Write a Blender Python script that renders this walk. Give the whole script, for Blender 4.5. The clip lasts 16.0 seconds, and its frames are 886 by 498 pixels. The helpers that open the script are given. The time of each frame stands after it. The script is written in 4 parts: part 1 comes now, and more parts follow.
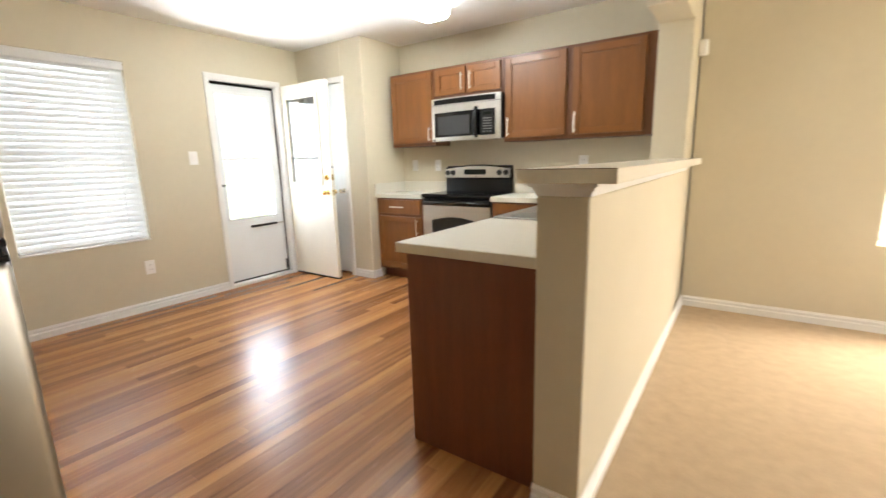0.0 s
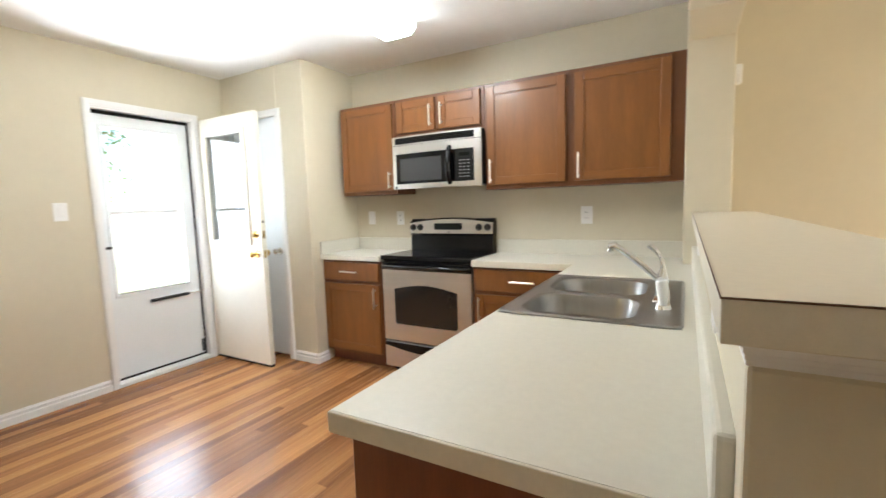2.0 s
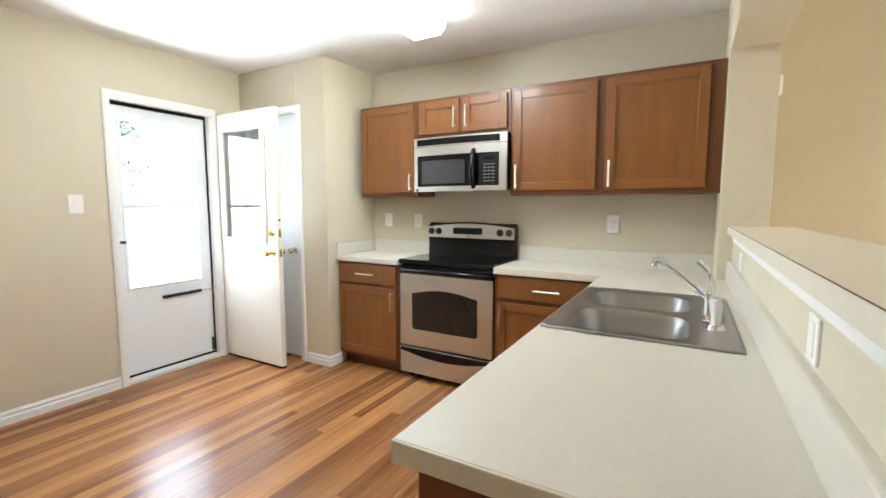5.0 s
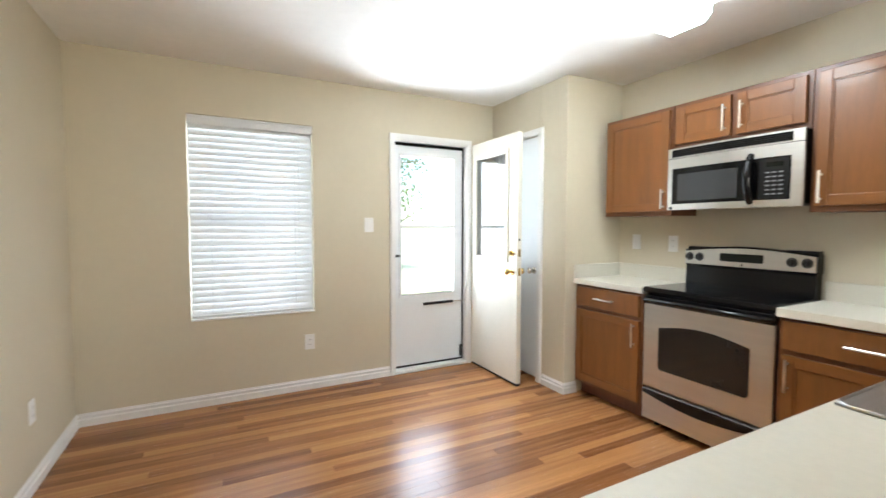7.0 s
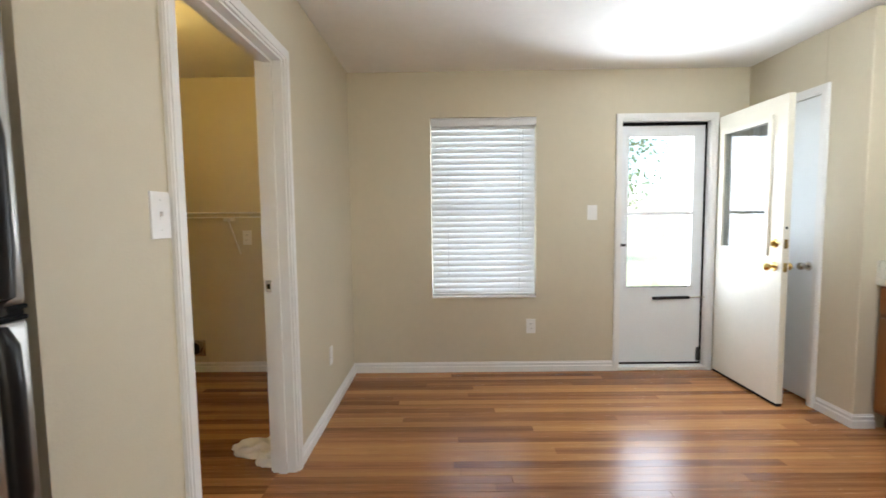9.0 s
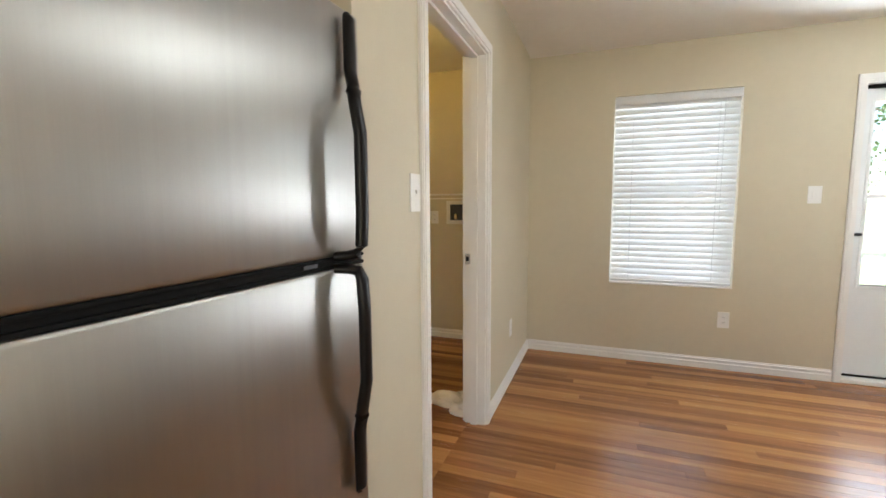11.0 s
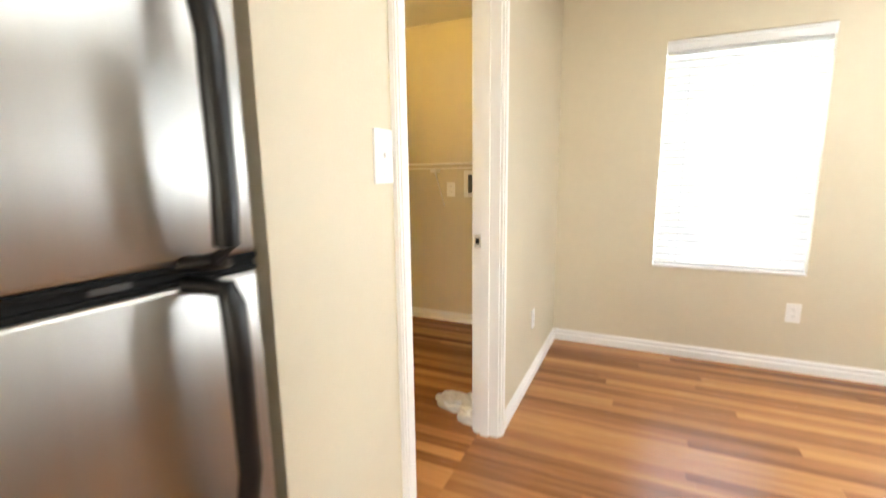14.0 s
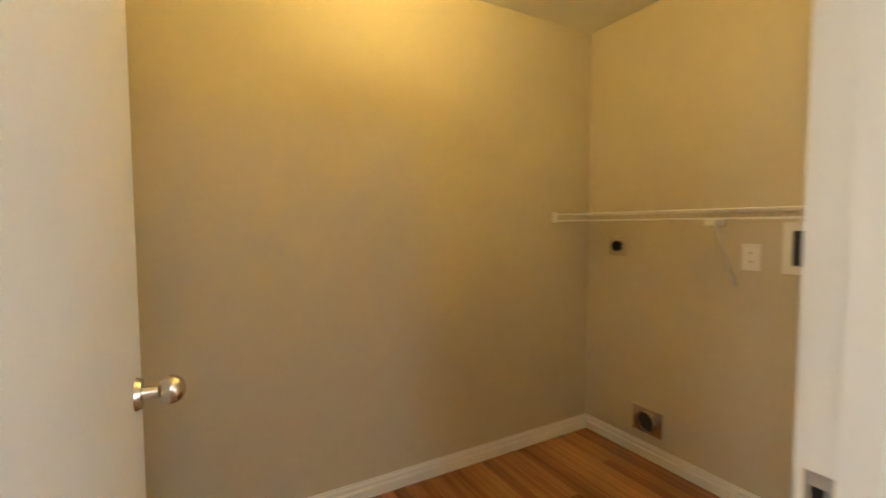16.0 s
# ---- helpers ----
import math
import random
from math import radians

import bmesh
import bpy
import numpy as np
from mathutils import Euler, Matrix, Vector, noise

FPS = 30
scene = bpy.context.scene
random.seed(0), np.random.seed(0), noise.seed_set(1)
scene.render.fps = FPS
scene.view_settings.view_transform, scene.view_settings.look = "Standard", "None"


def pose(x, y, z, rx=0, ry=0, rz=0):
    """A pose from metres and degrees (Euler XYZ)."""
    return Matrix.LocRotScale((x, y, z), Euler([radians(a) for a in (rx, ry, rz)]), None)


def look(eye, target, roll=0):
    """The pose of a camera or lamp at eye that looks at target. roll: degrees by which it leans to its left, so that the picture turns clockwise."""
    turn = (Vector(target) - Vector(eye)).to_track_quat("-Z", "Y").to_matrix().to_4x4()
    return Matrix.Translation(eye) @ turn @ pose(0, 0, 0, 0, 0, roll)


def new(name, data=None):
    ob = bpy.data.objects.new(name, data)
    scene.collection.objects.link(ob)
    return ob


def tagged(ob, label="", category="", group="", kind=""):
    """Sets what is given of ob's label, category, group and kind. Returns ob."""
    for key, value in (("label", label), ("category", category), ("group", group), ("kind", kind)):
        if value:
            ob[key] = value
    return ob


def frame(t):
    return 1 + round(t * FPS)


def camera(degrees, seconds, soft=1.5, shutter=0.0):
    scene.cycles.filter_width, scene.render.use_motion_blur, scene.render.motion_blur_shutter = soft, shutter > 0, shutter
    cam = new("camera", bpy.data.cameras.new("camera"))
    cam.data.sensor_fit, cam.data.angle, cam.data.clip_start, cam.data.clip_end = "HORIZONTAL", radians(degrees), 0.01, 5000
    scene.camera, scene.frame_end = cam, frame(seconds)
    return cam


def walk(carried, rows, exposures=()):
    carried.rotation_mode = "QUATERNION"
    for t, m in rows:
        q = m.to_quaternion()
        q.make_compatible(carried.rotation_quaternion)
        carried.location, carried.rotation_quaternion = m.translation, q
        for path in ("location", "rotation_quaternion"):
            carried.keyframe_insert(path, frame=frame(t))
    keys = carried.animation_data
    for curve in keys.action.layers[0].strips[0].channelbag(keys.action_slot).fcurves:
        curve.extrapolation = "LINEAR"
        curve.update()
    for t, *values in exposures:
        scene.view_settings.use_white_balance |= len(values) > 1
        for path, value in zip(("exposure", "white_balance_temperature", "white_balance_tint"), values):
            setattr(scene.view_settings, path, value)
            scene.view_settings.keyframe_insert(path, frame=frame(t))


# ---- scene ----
cam = camera(91.2, 16.0, shutter=0.4)
PATH = [
    (0, (0.088, -0.031, 1.236), (-1.039, 1.572, 0.836), -1.6),
    (0.5, (-0.108, 0.231, 1.249), (-1.493, 1.615, 0.845), -2.8),
    (1, (-0.276, 0.514, 1.274), (-1.809, 1.768, 0.995), -0.8),
    (1.5, (-0.383, 0.672, 1.286), (-1.707, 2.149, 1.033), -0.5),
    (2, (-0.512, 0.736, 1.292), (-1.487, 2.47, 1.087), -1.8),
    (2.5, (-0.564, 0.736, 1.288), (-1.339, 2.566, 1.065), -0.9),
    (3, (-0.591, 0.728, 1.286), (-1.336, 2.57, 1.058), -0.0),
    (5.5, (-0.683, 0.737, 1.315), (-1.798, 2.388, 1.12), -0.6),
    (6, (-0.694, 0.785, 1.289), (-2.001, 2.285, 1.093), -1.2),
    (6.5, (-0.66, 0.862, 1.311), (-2.255, 2.061, 1.175), 0.5),
    (7, (-0.638, 0.906, 1.31), (-2.412, 1.824, 1.205), 0.1),
    (7.5, (-0.641, 0.908, 1.304), (-2.521, 1.578, 1.181), -0.4),
    (8, (-0.632, 0.903, 1.293), (-2.583, 1.323, 1.17), -0.8),
    (8.5, (-0.629, 0.859, 1.302), (-2.614, 1.07, 1.178), -0.9),
    (9, (-0.616, 0.84, 1.298), (-2.61, 0.825, 1.151), -0.7),
    (9.5, (-0.598, 0.797, 1.315), (-2.586, 0.613, 1.197), -0.8),
    (10, (-0.519, 0.743, 1.309), (-2.472, 0.328, 1.201), -1.2),
    (10.2, (-0.493, 0.715, 1.312), (-2.424, 0.207, 1.195), -1.2),
    (12.3, (-0.411, 0.643, 1.201), (-2.139, -0.222, 0.685), 0.5),
    (12.5, (-0.422, 0.635, 1.204), (-2.118, -0.208, 0.563), 0.3),
    (13, (-0.418, 0.638, 1.179), (-2.099, -0.157, 0.442), -1.1),
    (13.5, (-0.588, 0.617, 1.203), (-2.336, -0.128, 0.578), -2.5),
    (14, (-0.887, 0.634, 1.267), (-2.679, -0.189, 0.93), -0.7),
    (14.5, (-1.232, 0.595, 1.281), (-3.007, -0.32, 1.171), -0.4),
    (15, (-1.611, 0.511, 1.285), (-3.29, -0.571, 1.184), -2.1),
    (15.5, (-1.929, 0.38, 1.319), (-3.282, -1.087, 1.189), 0.2),
    (16, (-2.107, 0.174, 1.294), (-3.087, -1.566, 1.183), -0.2),
]
walk(cam, [(t, look(eye, target, roll)) for t, eye, target, roll in PATH],
     exposures=[(0.0, 2.53, 6270, 10), (1.0, 2.51, 6120, 9), (2.5, 2.48, 5970, 9), (5.5, 2.50, 5870, 8), (6.5, 2.46, 5870, 8), (7.0, 2.36, 5870, 8), (8.0, 2.12, 5920, 8), (9.0, 2.07, 5920, 9), (10.0, 2.08, 5970, 9), (12.5, 2.70, 6170, 9), (13.5, 3.08, 6170, 9), (14.0, 3.17, 6120, 9), (14.5, 2.92, 6070, 9), (15.0, 2.66, 6070, 9), (15.5, 2.68, 6120, 9), (16.0, 2.66, 6220, 9)])

# ---- world, lights ----
def srgb(r, g, b):
    return tuple(((c / 255) / 12.92 if c < 10.3 else ((c / 255 + 0.055) / 1.055) ** 2.4) for c in (r, g, b))


world = bpy.data.worlds.new("world")
scene.world = world
world.use_nodes = True
wn = world.node_tree
sky = wn.nodes.new("ShaderNodeTexSky")
sky.sky_type = "NISHITA"
sky.sun_disc = False
sky.sun_elevation, sky.sun_rotation = radians(58), radians(200)
wn.nodes["Background"].inputs["Strength"].default_value = 0.15
wn.links.new(sky.outputs[0], wn.nodes["Background"].inputs["Color"])


def lamp(name, kind, m, energy, color, size=None, size_y=None, angle=None):
    d = bpy.data.lights.new(name, kind)
    d.energy, d.color = energy, color
    if kind == "AREA":
        d.shape, d.size, d.size_y = "RECTANGLE", size, size_y or size
    if kind == "SUN":
        d.angle = angle
    if kind == "POINT":
        d.shadow_soft_size = size
    ob = new(name, d)
    ob.matrix_world = m
    return ob


lamp("sun", "SUN", look((0, -4, 13), (-7, 0, 0)), 4.5, (1.0, 0.95, 0.87), angle=radians(0.6))
lamp("door_daylight", "AREA", look((-4.42, 2.6, 1.32), (0, 2.3, 1.0)), 5.5, (0.95, 0.98, 1.0), 0.55, 1.25)
# added fill lamp, stands in for sun bounced off the patio onto the ceiling
lamp("patio_bounce_fill", "AREA", look((-5.4, 3.0, 0.15), (-3.0, 1.7, 1.9)), 135, (0.97, 0.99, 1.0), 2.2, 2.0)
lamp("window_daylight", "AREA", look((-4.45, 1.15, 1.37), (0, 1.15, 1.2)), 1.6, (0.93, 0.98, 1.0), 0.84, 1.44)
lamp("living_daylight", "AREA", look((1.6, 4.3, 1.4), (1.4, 0, 1.0)), 56, (1.0, 0.86, 0.70), 1.3, 1.4)
# added fill from the east, no window is known on that side
lamp("living_side_fill", "AREA", look((4.25, 2.5, 1.5), (0, 2.6, 1.0)), 17, (1.0, 0.87, 0.72), 1.5, 1.4)
lamp("laundry_bulb", "POINT", pose(-2.85, -0.95, 2.335), 5.0, (1.0, 0.65, 0.17), 0.06)

# ---- materials ----
def mat(name, color, rough=0.5, metal=0.0, var=0.06, scale=6.0, bump=0.0, bump_scale=120.0, stretch=(1, 1, 1), spec=0.5, coat=0.0, rand=0.0, dark=None):
    m = bpy.data.materials.new(name)
    m.use_nodes = True
    nt = m.node_tree
    n, l = nt.nodes, nt.links
    b = n["Principled BSDF"]
    b.inputs["Roughness"].default_value, b.inputs["Metallic"].default_value = rough, metal
    b.inputs["Specular IOR Level"].default_value, b.inputs["Coat Weight"].default_value = spec, coat
    tc, mp = n.new("ShaderNodeTexCoord"), n.new("ShaderNodeMapping")
    mp.inputs["Scale"].default_value = stretch
    l.new(tc.outputs["Object"], mp.inputs["Vector"])
    big, fine = n.new("ShaderNodeTexNoise"), n.new("ShaderNodeTexNoise")
    big.inputs["Scale"].default_value, fine.inputs["Scale"].default_value = scale, scale * 9
    big.inputs["Detail"].default_value = fine.inputs["Detail"].default_value = 4
    l.new(mp.outputs[0], big.inputs["Vector"])
    l.new(mp.outputs[0], fine.inputs["Vector"])
    add = n.new("ShaderNodeMath")
    add.operation = "MULTIPLY_ADD"
    add.inputs[1].default_value = 0.6
    l.new(big.outputs[0], add.inputs[0])
    half = n.new("ShaderNodeMath")
    half.operation = "MULTIPLY"
    half.inputs[1].default_value = 0.4
    l.new(fine.outputs[0], half.inputs[0])
    l.new(half.outputs[0], add.inputs[2])
    val = add.outputs[0]
    if rand:
        oi = n.new("ShaderNodeObjectInfo")
        r = n.new("ShaderNodeMath")
        r.operation = "MULTIPLY_ADD"
        r.inputs[1].default_value, = (rand,)
        l.new(oi.outputs["Random"], r.inputs[0])
        sub = n.new("ShaderNodeMath")
        sub.operation = "SUBTRACT"
        sub.inputs[1].default_value = rand / 2
        l.new(val, sub.inputs[0])
        l.new(sub.outputs[0], r.inputs[2])
        val = r.outputs[0]
    ramp = n.new("ShaderNodeValToRGB")
    lo = dark or tuple(max(0, c * (1 - var)) for c in color)
    hi = tuple(min(1, c * (1 + var)) for c in color)
    ramp.color_ramp.elements[0].position, ramp.color_ramp.elements[1].position = (0.32, 0.68) if not rand else (0.15, 0.85)
    ramp.color_ramp.elements[0].color, ramp.color_ramp.elements[1].color = (*lo, 1), (*hi, 1)
    l.new(val, ramp.inputs[0])
    l.new(ramp.outputs[0], b.inputs["Base Color"])
    if bump:
        bn, bp = n.new("ShaderNodeTexNoise"), n.new("ShaderNodeBump")
        bn.inputs["Scale"].default_value = bump_scale
        bp.inputs["Strength"].default_value, bp.inputs["Distance"].default_value = bump, 0.002
        l.new(mp.outputs[0], bn.inputs["Vector"])
        l.new(bn.outputs[0], bp.inputs["Height"])
        l.new(bp.outputs[0], b.inputs["Normal"])
    rr = n.new("ShaderNodeMapRange")
    rr.inputs["To Min"].default_value, rr.inputs["To Max"].default_value = rough * 0.85, min(1, rough * 1.15)
    l.new(fine.outputs[0], rr.inputs[0])
    l.new(rr.outputs[0], b.inputs["Roughness"])
    return m


def glow(name, color, strength):
    m = bpy.data.materials.new(name)
    m.use_nodes = True
    b = m.node_tree.nodes["Principled BSDF"]
    b.inputs["Base Color"].default_value = (*color, 1)
    b.inputs["Emission Color"].default_value = (*color, 1)
    b.inputs["Emission Strength"].default_value = strength
    b.inputs["Roughness"].default_value = 0.4
    return m


def glass_mat(name, rough=0.0, tint=(1, 1, 1)):
    m = bpy.data.materials.new(name)
    m.use_nodes = True
    nt = m.node_tree
    n, l = nt.nodes, nt.links
    n.remove(n["Principled BSDF"])
    tr, gl, mix, fr = n.new("ShaderNodeBsdfTransparent"), n.new("ShaderNodeBsdfGlossy"), n.new("ShaderNodeMixShader"), n.new("ShaderNodeLayerWeight")
    tr.inputs["Color"].default_value = (*tint, 1)
    gl.inputs["Roughness"].default_value = rough
    fr.inputs["Blend"].default_value = 0.5
    pw, sc = n.new("ShaderNodeMath"), n.new("ShaderNodeMath")
    pw.operation, sc.operation = "POWER", "MULTIPLY_ADD"
    pw.inputs[1].default_value, sc.inputs[1].default_value, sc.inputs[2].default_value = 4.0, 0.85, 0.12
    l.new(fr.outputs["Facing"], pw.inputs[0])
    l.new(pw.outputs[0], sc.inputs[0])
    l.new(sc.outputs[0], mix.inputs[0])
    l.new(tr.outputs[0], mix.inputs[1])
    l.new(gl.outputs[0], mix.inputs[2])
    l.new(mix.outputs[0], n["Material Output"].inputs["Surface"])
    return m


PAINT = mat("wall_paint", (0.605, 0.545, 0.412), 0.62, var=0.03, scale=2.0, bump=0.22, bump_scale=160)
CEIL = mat("ceiling_paint", (0.86, 0.85, 0.82), 0.8, var=0.03, scale=2.0, bump=0.35, bump_scale=90)
TRIM = mat("trim_paint", (0.80, 0.79, 0.77), 0.35, var=0.02, scale=5)
DOORW = mat("door_paint", (0.77, 0.79, 0.80), 0.35, var=0.02, scale=5)
CREAM = mat("cream_door_paint", (0.80, 0.76, 0.65), 0.35, var=0.03, scale=4)
WOOD = mat("cabinet_wood", (0.205, 0.076, 0.017), 0.35, var=0.16, scale=3.0, stretch=(7, 7, 0.7), bump=0.05, bump_scale=60, coat=0.15)
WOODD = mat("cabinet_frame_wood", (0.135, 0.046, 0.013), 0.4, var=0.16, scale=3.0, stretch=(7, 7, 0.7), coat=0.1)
WOODR = mat("cabinet_rail_wood", (0.205, 0.076, 0.017), 0.35, var=0.16, scale=3.0, stretch=(0.7, 7, 7), bump=0.05, bump_scale=60, coat=0.15)
PANEL = mat("end_panel_wood", (0.15, 0.046, 0.015), 0.38, var=0.2, scale=3.0, stretch=(8, 8, 0.6), coat=0.1)
LAM = mat("counter_laminate", (0.64, 0.61, 0.525), 0.38, var=0.035, scale=60, spec=0.45)
LAME = mat("counter_edge_laminate", (0.66, 0.61, 0.50), 0.42, var=0.04, scale=60)
PLANK = mat("laminate_plank", (0.53, 0.25, 0.086), 0.26, var=0.0, scale=2.4, stretch=(14, 0.28, 1), bump=0.04, bump_scale=40, rand=0.46, dark=(0.125, 0.038, 0.012))
JOINT = mat("plank_joint", (0.10, 0.045, 0.02), 0.6)
CARPET = mat("carpet", (0.51, 0.40, 0.275), 0.95, var=0.10, scale=14, bump=0.9, bump_scale=260, spec=0.1)
STEEL = mat("stainless_steel", (0.62, 0.605, 0.57), 0.34, 1.0, var=0.05, scale=1.2, stretch=(0.6, 0.6, 30))
SINKST = mat("sink_steel", (0.40, 0.40, 0.40), 0.34, 1.0, var=0.07, scale=4, stretch=(20, 1, 1))
BODY = mat("fridge_side", (0.004, 0.004, 0.0045), 0.6, var=0.1, spec=0.12)
FRST = mat("fridge_steel", (0.375, 0.362, 0.340), 0.37, 1.0, var=0.04, scale=1.0, stretch=(40, 1, 0.5), bump=0.03, bump_scale=300)
_n, _l = FRST.node_tree.nodes, FRST.node_tree.links
_t = _n.new("ShaderNodeTangent")
_t.direction_type, _t.axis = "RADIAL", "Z"
_n["Principled BSDF"].inputs["Anisotropic"].default_value = 0.75
_l.new(_t.outputs[0], _n["Principled BSDF"].inputs["Tangent"])
CHROME = mat("chrome", (0.8, 0.8, 0.8), 0.08, 1.0, var=0.02)
NICKEL = mat("brushed_nickel", (0.62, 0.58, 0.52), 0.26, 1.0, var=0.04)
PULL = mat("pull_steel", (0.74, 0.72, 0.68), 0.3, 1.0, var=0.03)
BRASS = mat("brass", (0.75, 0.56, 0.22), 0.16, 1.0, var=0.05)
BLACK = mat("black_enamel", (0.005, 0.005, 0.0055), 0.14, var=0.1, spec=0.35)
BLACKP = mat("black_plastic", (0.006, 0.0055, 0.0055), 0.34, var=0.1, spec=0.28)
GREY = mat("grey_plastic", (0.05, 0.05, 0.052), 0.4, var=0.1, spec=0.3)
DARKGL = mat("dark_oven_glass", (0.016, 0.014, 0.012), 0.07, var=0.1, spec=0.5)
MWGL = mat("microwave_mesh_glass", (0.045, 0.045, 0.045), 0.09, var=0.06, spec=0.4)
WHITEP = mat("white_plastic", (0.82, 0.81, 0.79), 0.32, var=0.015)
SLAT = mat("blind_slat", (0.76, 0.77, 0.77), 0.4, var=0.015)
_n, _l = SLAT.node_tree.nodes, SLAT.node_tree.links
_t, _m = _n.new("ShaderNodeBsdfTranslucent"), _n.new("ShaderNodeMixShader")
_t.inputs["Color"].default_value = (0.85, 0.88, 0.90, 1)
_m.inputs[0].default_value = 0.05
_l.new(_n["Principled BSDF"].outputs[0], _m.inputs[1])
_l.new(_t.outputs[0], _m.inputs[2])
_l.new(_m.outputs[0], _n["Material Output"].inputs["Surface"])
FROST = mat("frosted_glass", (0.62, 0.58, 0.50), 0.4, var=0.02)
_n, _l = FROST.node_tree.nodes, FROST.node_tree.links
_t, _m = _n.new("ShaderNodeBsdfTranslucent"), _n.new("ShaderNodeMixShader")
_t.inputs["Color"].default_value = (0.8, 0.7, 0.5, 1)
_m.inputs[0].default_value = 0.22
_l.new(_n["Principled BSDF"].outputs[0], _m.inputs[1])
_l.new(_t.outputs[0], _m.inputs[2])
_l.new(_m.outputs[0], _n["Material Output"].inputs["Surface"])
RUBBER = mat("rubber", (0.005, 0.005, 0.005), 0.7, spec=0.12)
CLOTH = mat("white_cloth", (0.78, 0.74, 0.66), 0.9, var=0.05, scale=20, bump=0.4, bump_scale=300)
FENCE = mat("fence_wood", (0.55, 0.52, 0.47), 0.8, var=0.2, scale=5, stretch=(6, 6, 0.6))
CONC = mat("concrete", (0.55, 0.53, 0.49), 0.85, var=0.12, scale=5, bump=0.3)
GRASS = mat("lawn", (0.22, 0.24, 0.12), 0.9, var=0.25, scale=7, bump=0.6)
LEAF = mat("leaf", (0.08, 0.14, 0.035), 0.6, var=0.35, scale=9)
BARK = mat("bark", (0.16, 0.12, 0.09), 0.9, var=0.25, scale=12)
GLASS = glass_mat("clear_glass")
# grey tint puts the shade of the gap behind the open door into the glass
DOORGL = glass_mat("darkened_door_glass", tint=(0.68, 0.70, 0.70))
TUBE = glow("fluorescent_diffuser", (0.97, 1.0, 0.96), 5.9)
ENDCAP = mat("translucent_end_cap", (0.62, 0.74, 0.72), 0.3)
TEXTW = mat("printed_grey", (0.22, 0.22, 0.22), 0.5)
LCD = mat("display_window", (0.012, 0.014, 0.012), 0.2, spec=0.2)

# ---- mesh helpers ----
def link(name, bm, material, parent=None, label="", smooth=False):
    me = bpy.data.meshes.new(name)
    bmesh.ops.recalc_face_normals(bm, faces=bm.faces[:])
    bm.to_mesh(me)
    bm.free()
    me.materials.append(material)
    if smooth:
        me.polygons.foreach_set("use_smooth", [True] * len(me.polygons))
        me.set_sharp_from_angle(angle=radians(40))
    ob = new(name, me)
    if parent:
        ob.parent = parent
        if parent.type == "EMPTY":
            ob.matrix_parent_inverse = parent.matrix_basis.inverted()
    if label:
        ob["label"] = label
    return ob


def part(name, bm, material, parent, label="", smooth=False):
    return link(name, bm, material, parent, label, smooth)


def thing(name, at, label, category, group=""):
    ob = new(name)
    ob.empty_display_size = 0.1
    ob.matrix_basis = Matrix.Translation(at)
    return tagged(ob, label, category, group)


def setting(name, bm, material, label="", category=""):
    return tagged(link(name, bm, material), label, category, kind="structure")


def box(x0, x1, y0, y1, z0, z1, bevel=0.0, seg=2, bm=None):
    out = bm or bmesh.new()
    tmp = bmesh.new() if bm else out
    m = Matrix.Translation(((x0 + x1) / 2, (y0 + y1) / 2, (z0 + z1) / 2)) @ Matrix.Diagonal((abs(x1 - x0), abs(y1 - y0), abs(z1 - z0), 1))
    bmesh.ops.create_cube(tmp, size=1, matrix=m)
    if bevel:
        bmesh.ops.bevel(tmp, geom=tmp.edges[:], offset=bevel, segments=seg, affect="EDGES", profile=0.5)
    if bm:
        me = bpy.data.meshes.new("t")
        tmp.to_mesh(me)
        tmp.free()
        out.from_mesh(me)
        bpy.data.meshes.remove(me)
    return out


def boxes(*specs, bevel=0.0):
    bm = bmesh.new()
    for s in specs:
        box(*s, bevel=bevel, bm=bm)
    return bm


def cyl(a, b, r0, r1=None, seg=20, bm=None):
    bm = bm or bmesh.new()
    a, b = Vector(a), Vector(b)
    m = Matrix.Translation((a + b) / 2) @ (b - a).to_track_quat("Z", "Y").to_matrix().to_4x4()
    bmesh.ops.create_cone(bm, cap_ends=True, segments=seg, radius1=r0, radius2=r0 if r1 is None else r1, depth=(b - a).length, matrix=m)
    return bm


def ball(c, r, scale=(1, 1, 1), seg=16, bm=None):
    bm = bm or bmesh.new()
    bmesh.ops.create_uvsphere(bm, u_segments=seg, v_segments=seg // 2 + 2, radius=r, matrix=Matrix.Translation(c) @ Matrix.Diagonal((*scale, 1)))
    return bm


def tube(pts, r, seg=10, bm=None, flat=1.0):
    """A tube along points; flat squeezes its section sideways; r may be a list."""
    bm = bm or bmesh.new()
    pts = [Vector(p) for p in pts]
    rs = r if isinstance(r, (list, tuple)) else [r] * len(pts)
    rings = []
    for i, p in enumerate(pts):
        d = (pts[min(i + 1, len(pts) - 1)] - pts[max(i - 1, 0)]).normalized()
        u = d.cross(Vector((0, 0, 1)) if abs(d.z) < 0.9 else Vector((0, 1, 0))).normalized()
        v = d.cross(u)
        rings.append([bm.verts.new(p + rs[i] * (math.cos(a) * u * flat + math.sin(a) * v)) for a in [2 * math.pi * k / seg for k in range(seg)]])
    for A, B in zip(rings, rings[1:]):
        for k in range(seg):
            bm.faces.new((A[k], A[(k + 1) % seg], B[(k + 1) % seg], B[k]))
    bm.faces.new(rings[0])
    bm.faces.new(rings[-1])
    return bm


def bend(a, b, c, n=8):
    a, b, c = Vector(a), Vector(b), Vector(c)
    return [(1 - t) ** 2 * a + 2 * t * (1 - t) * b + t * t * c for t in [i / n for i in range(n + 1)]]


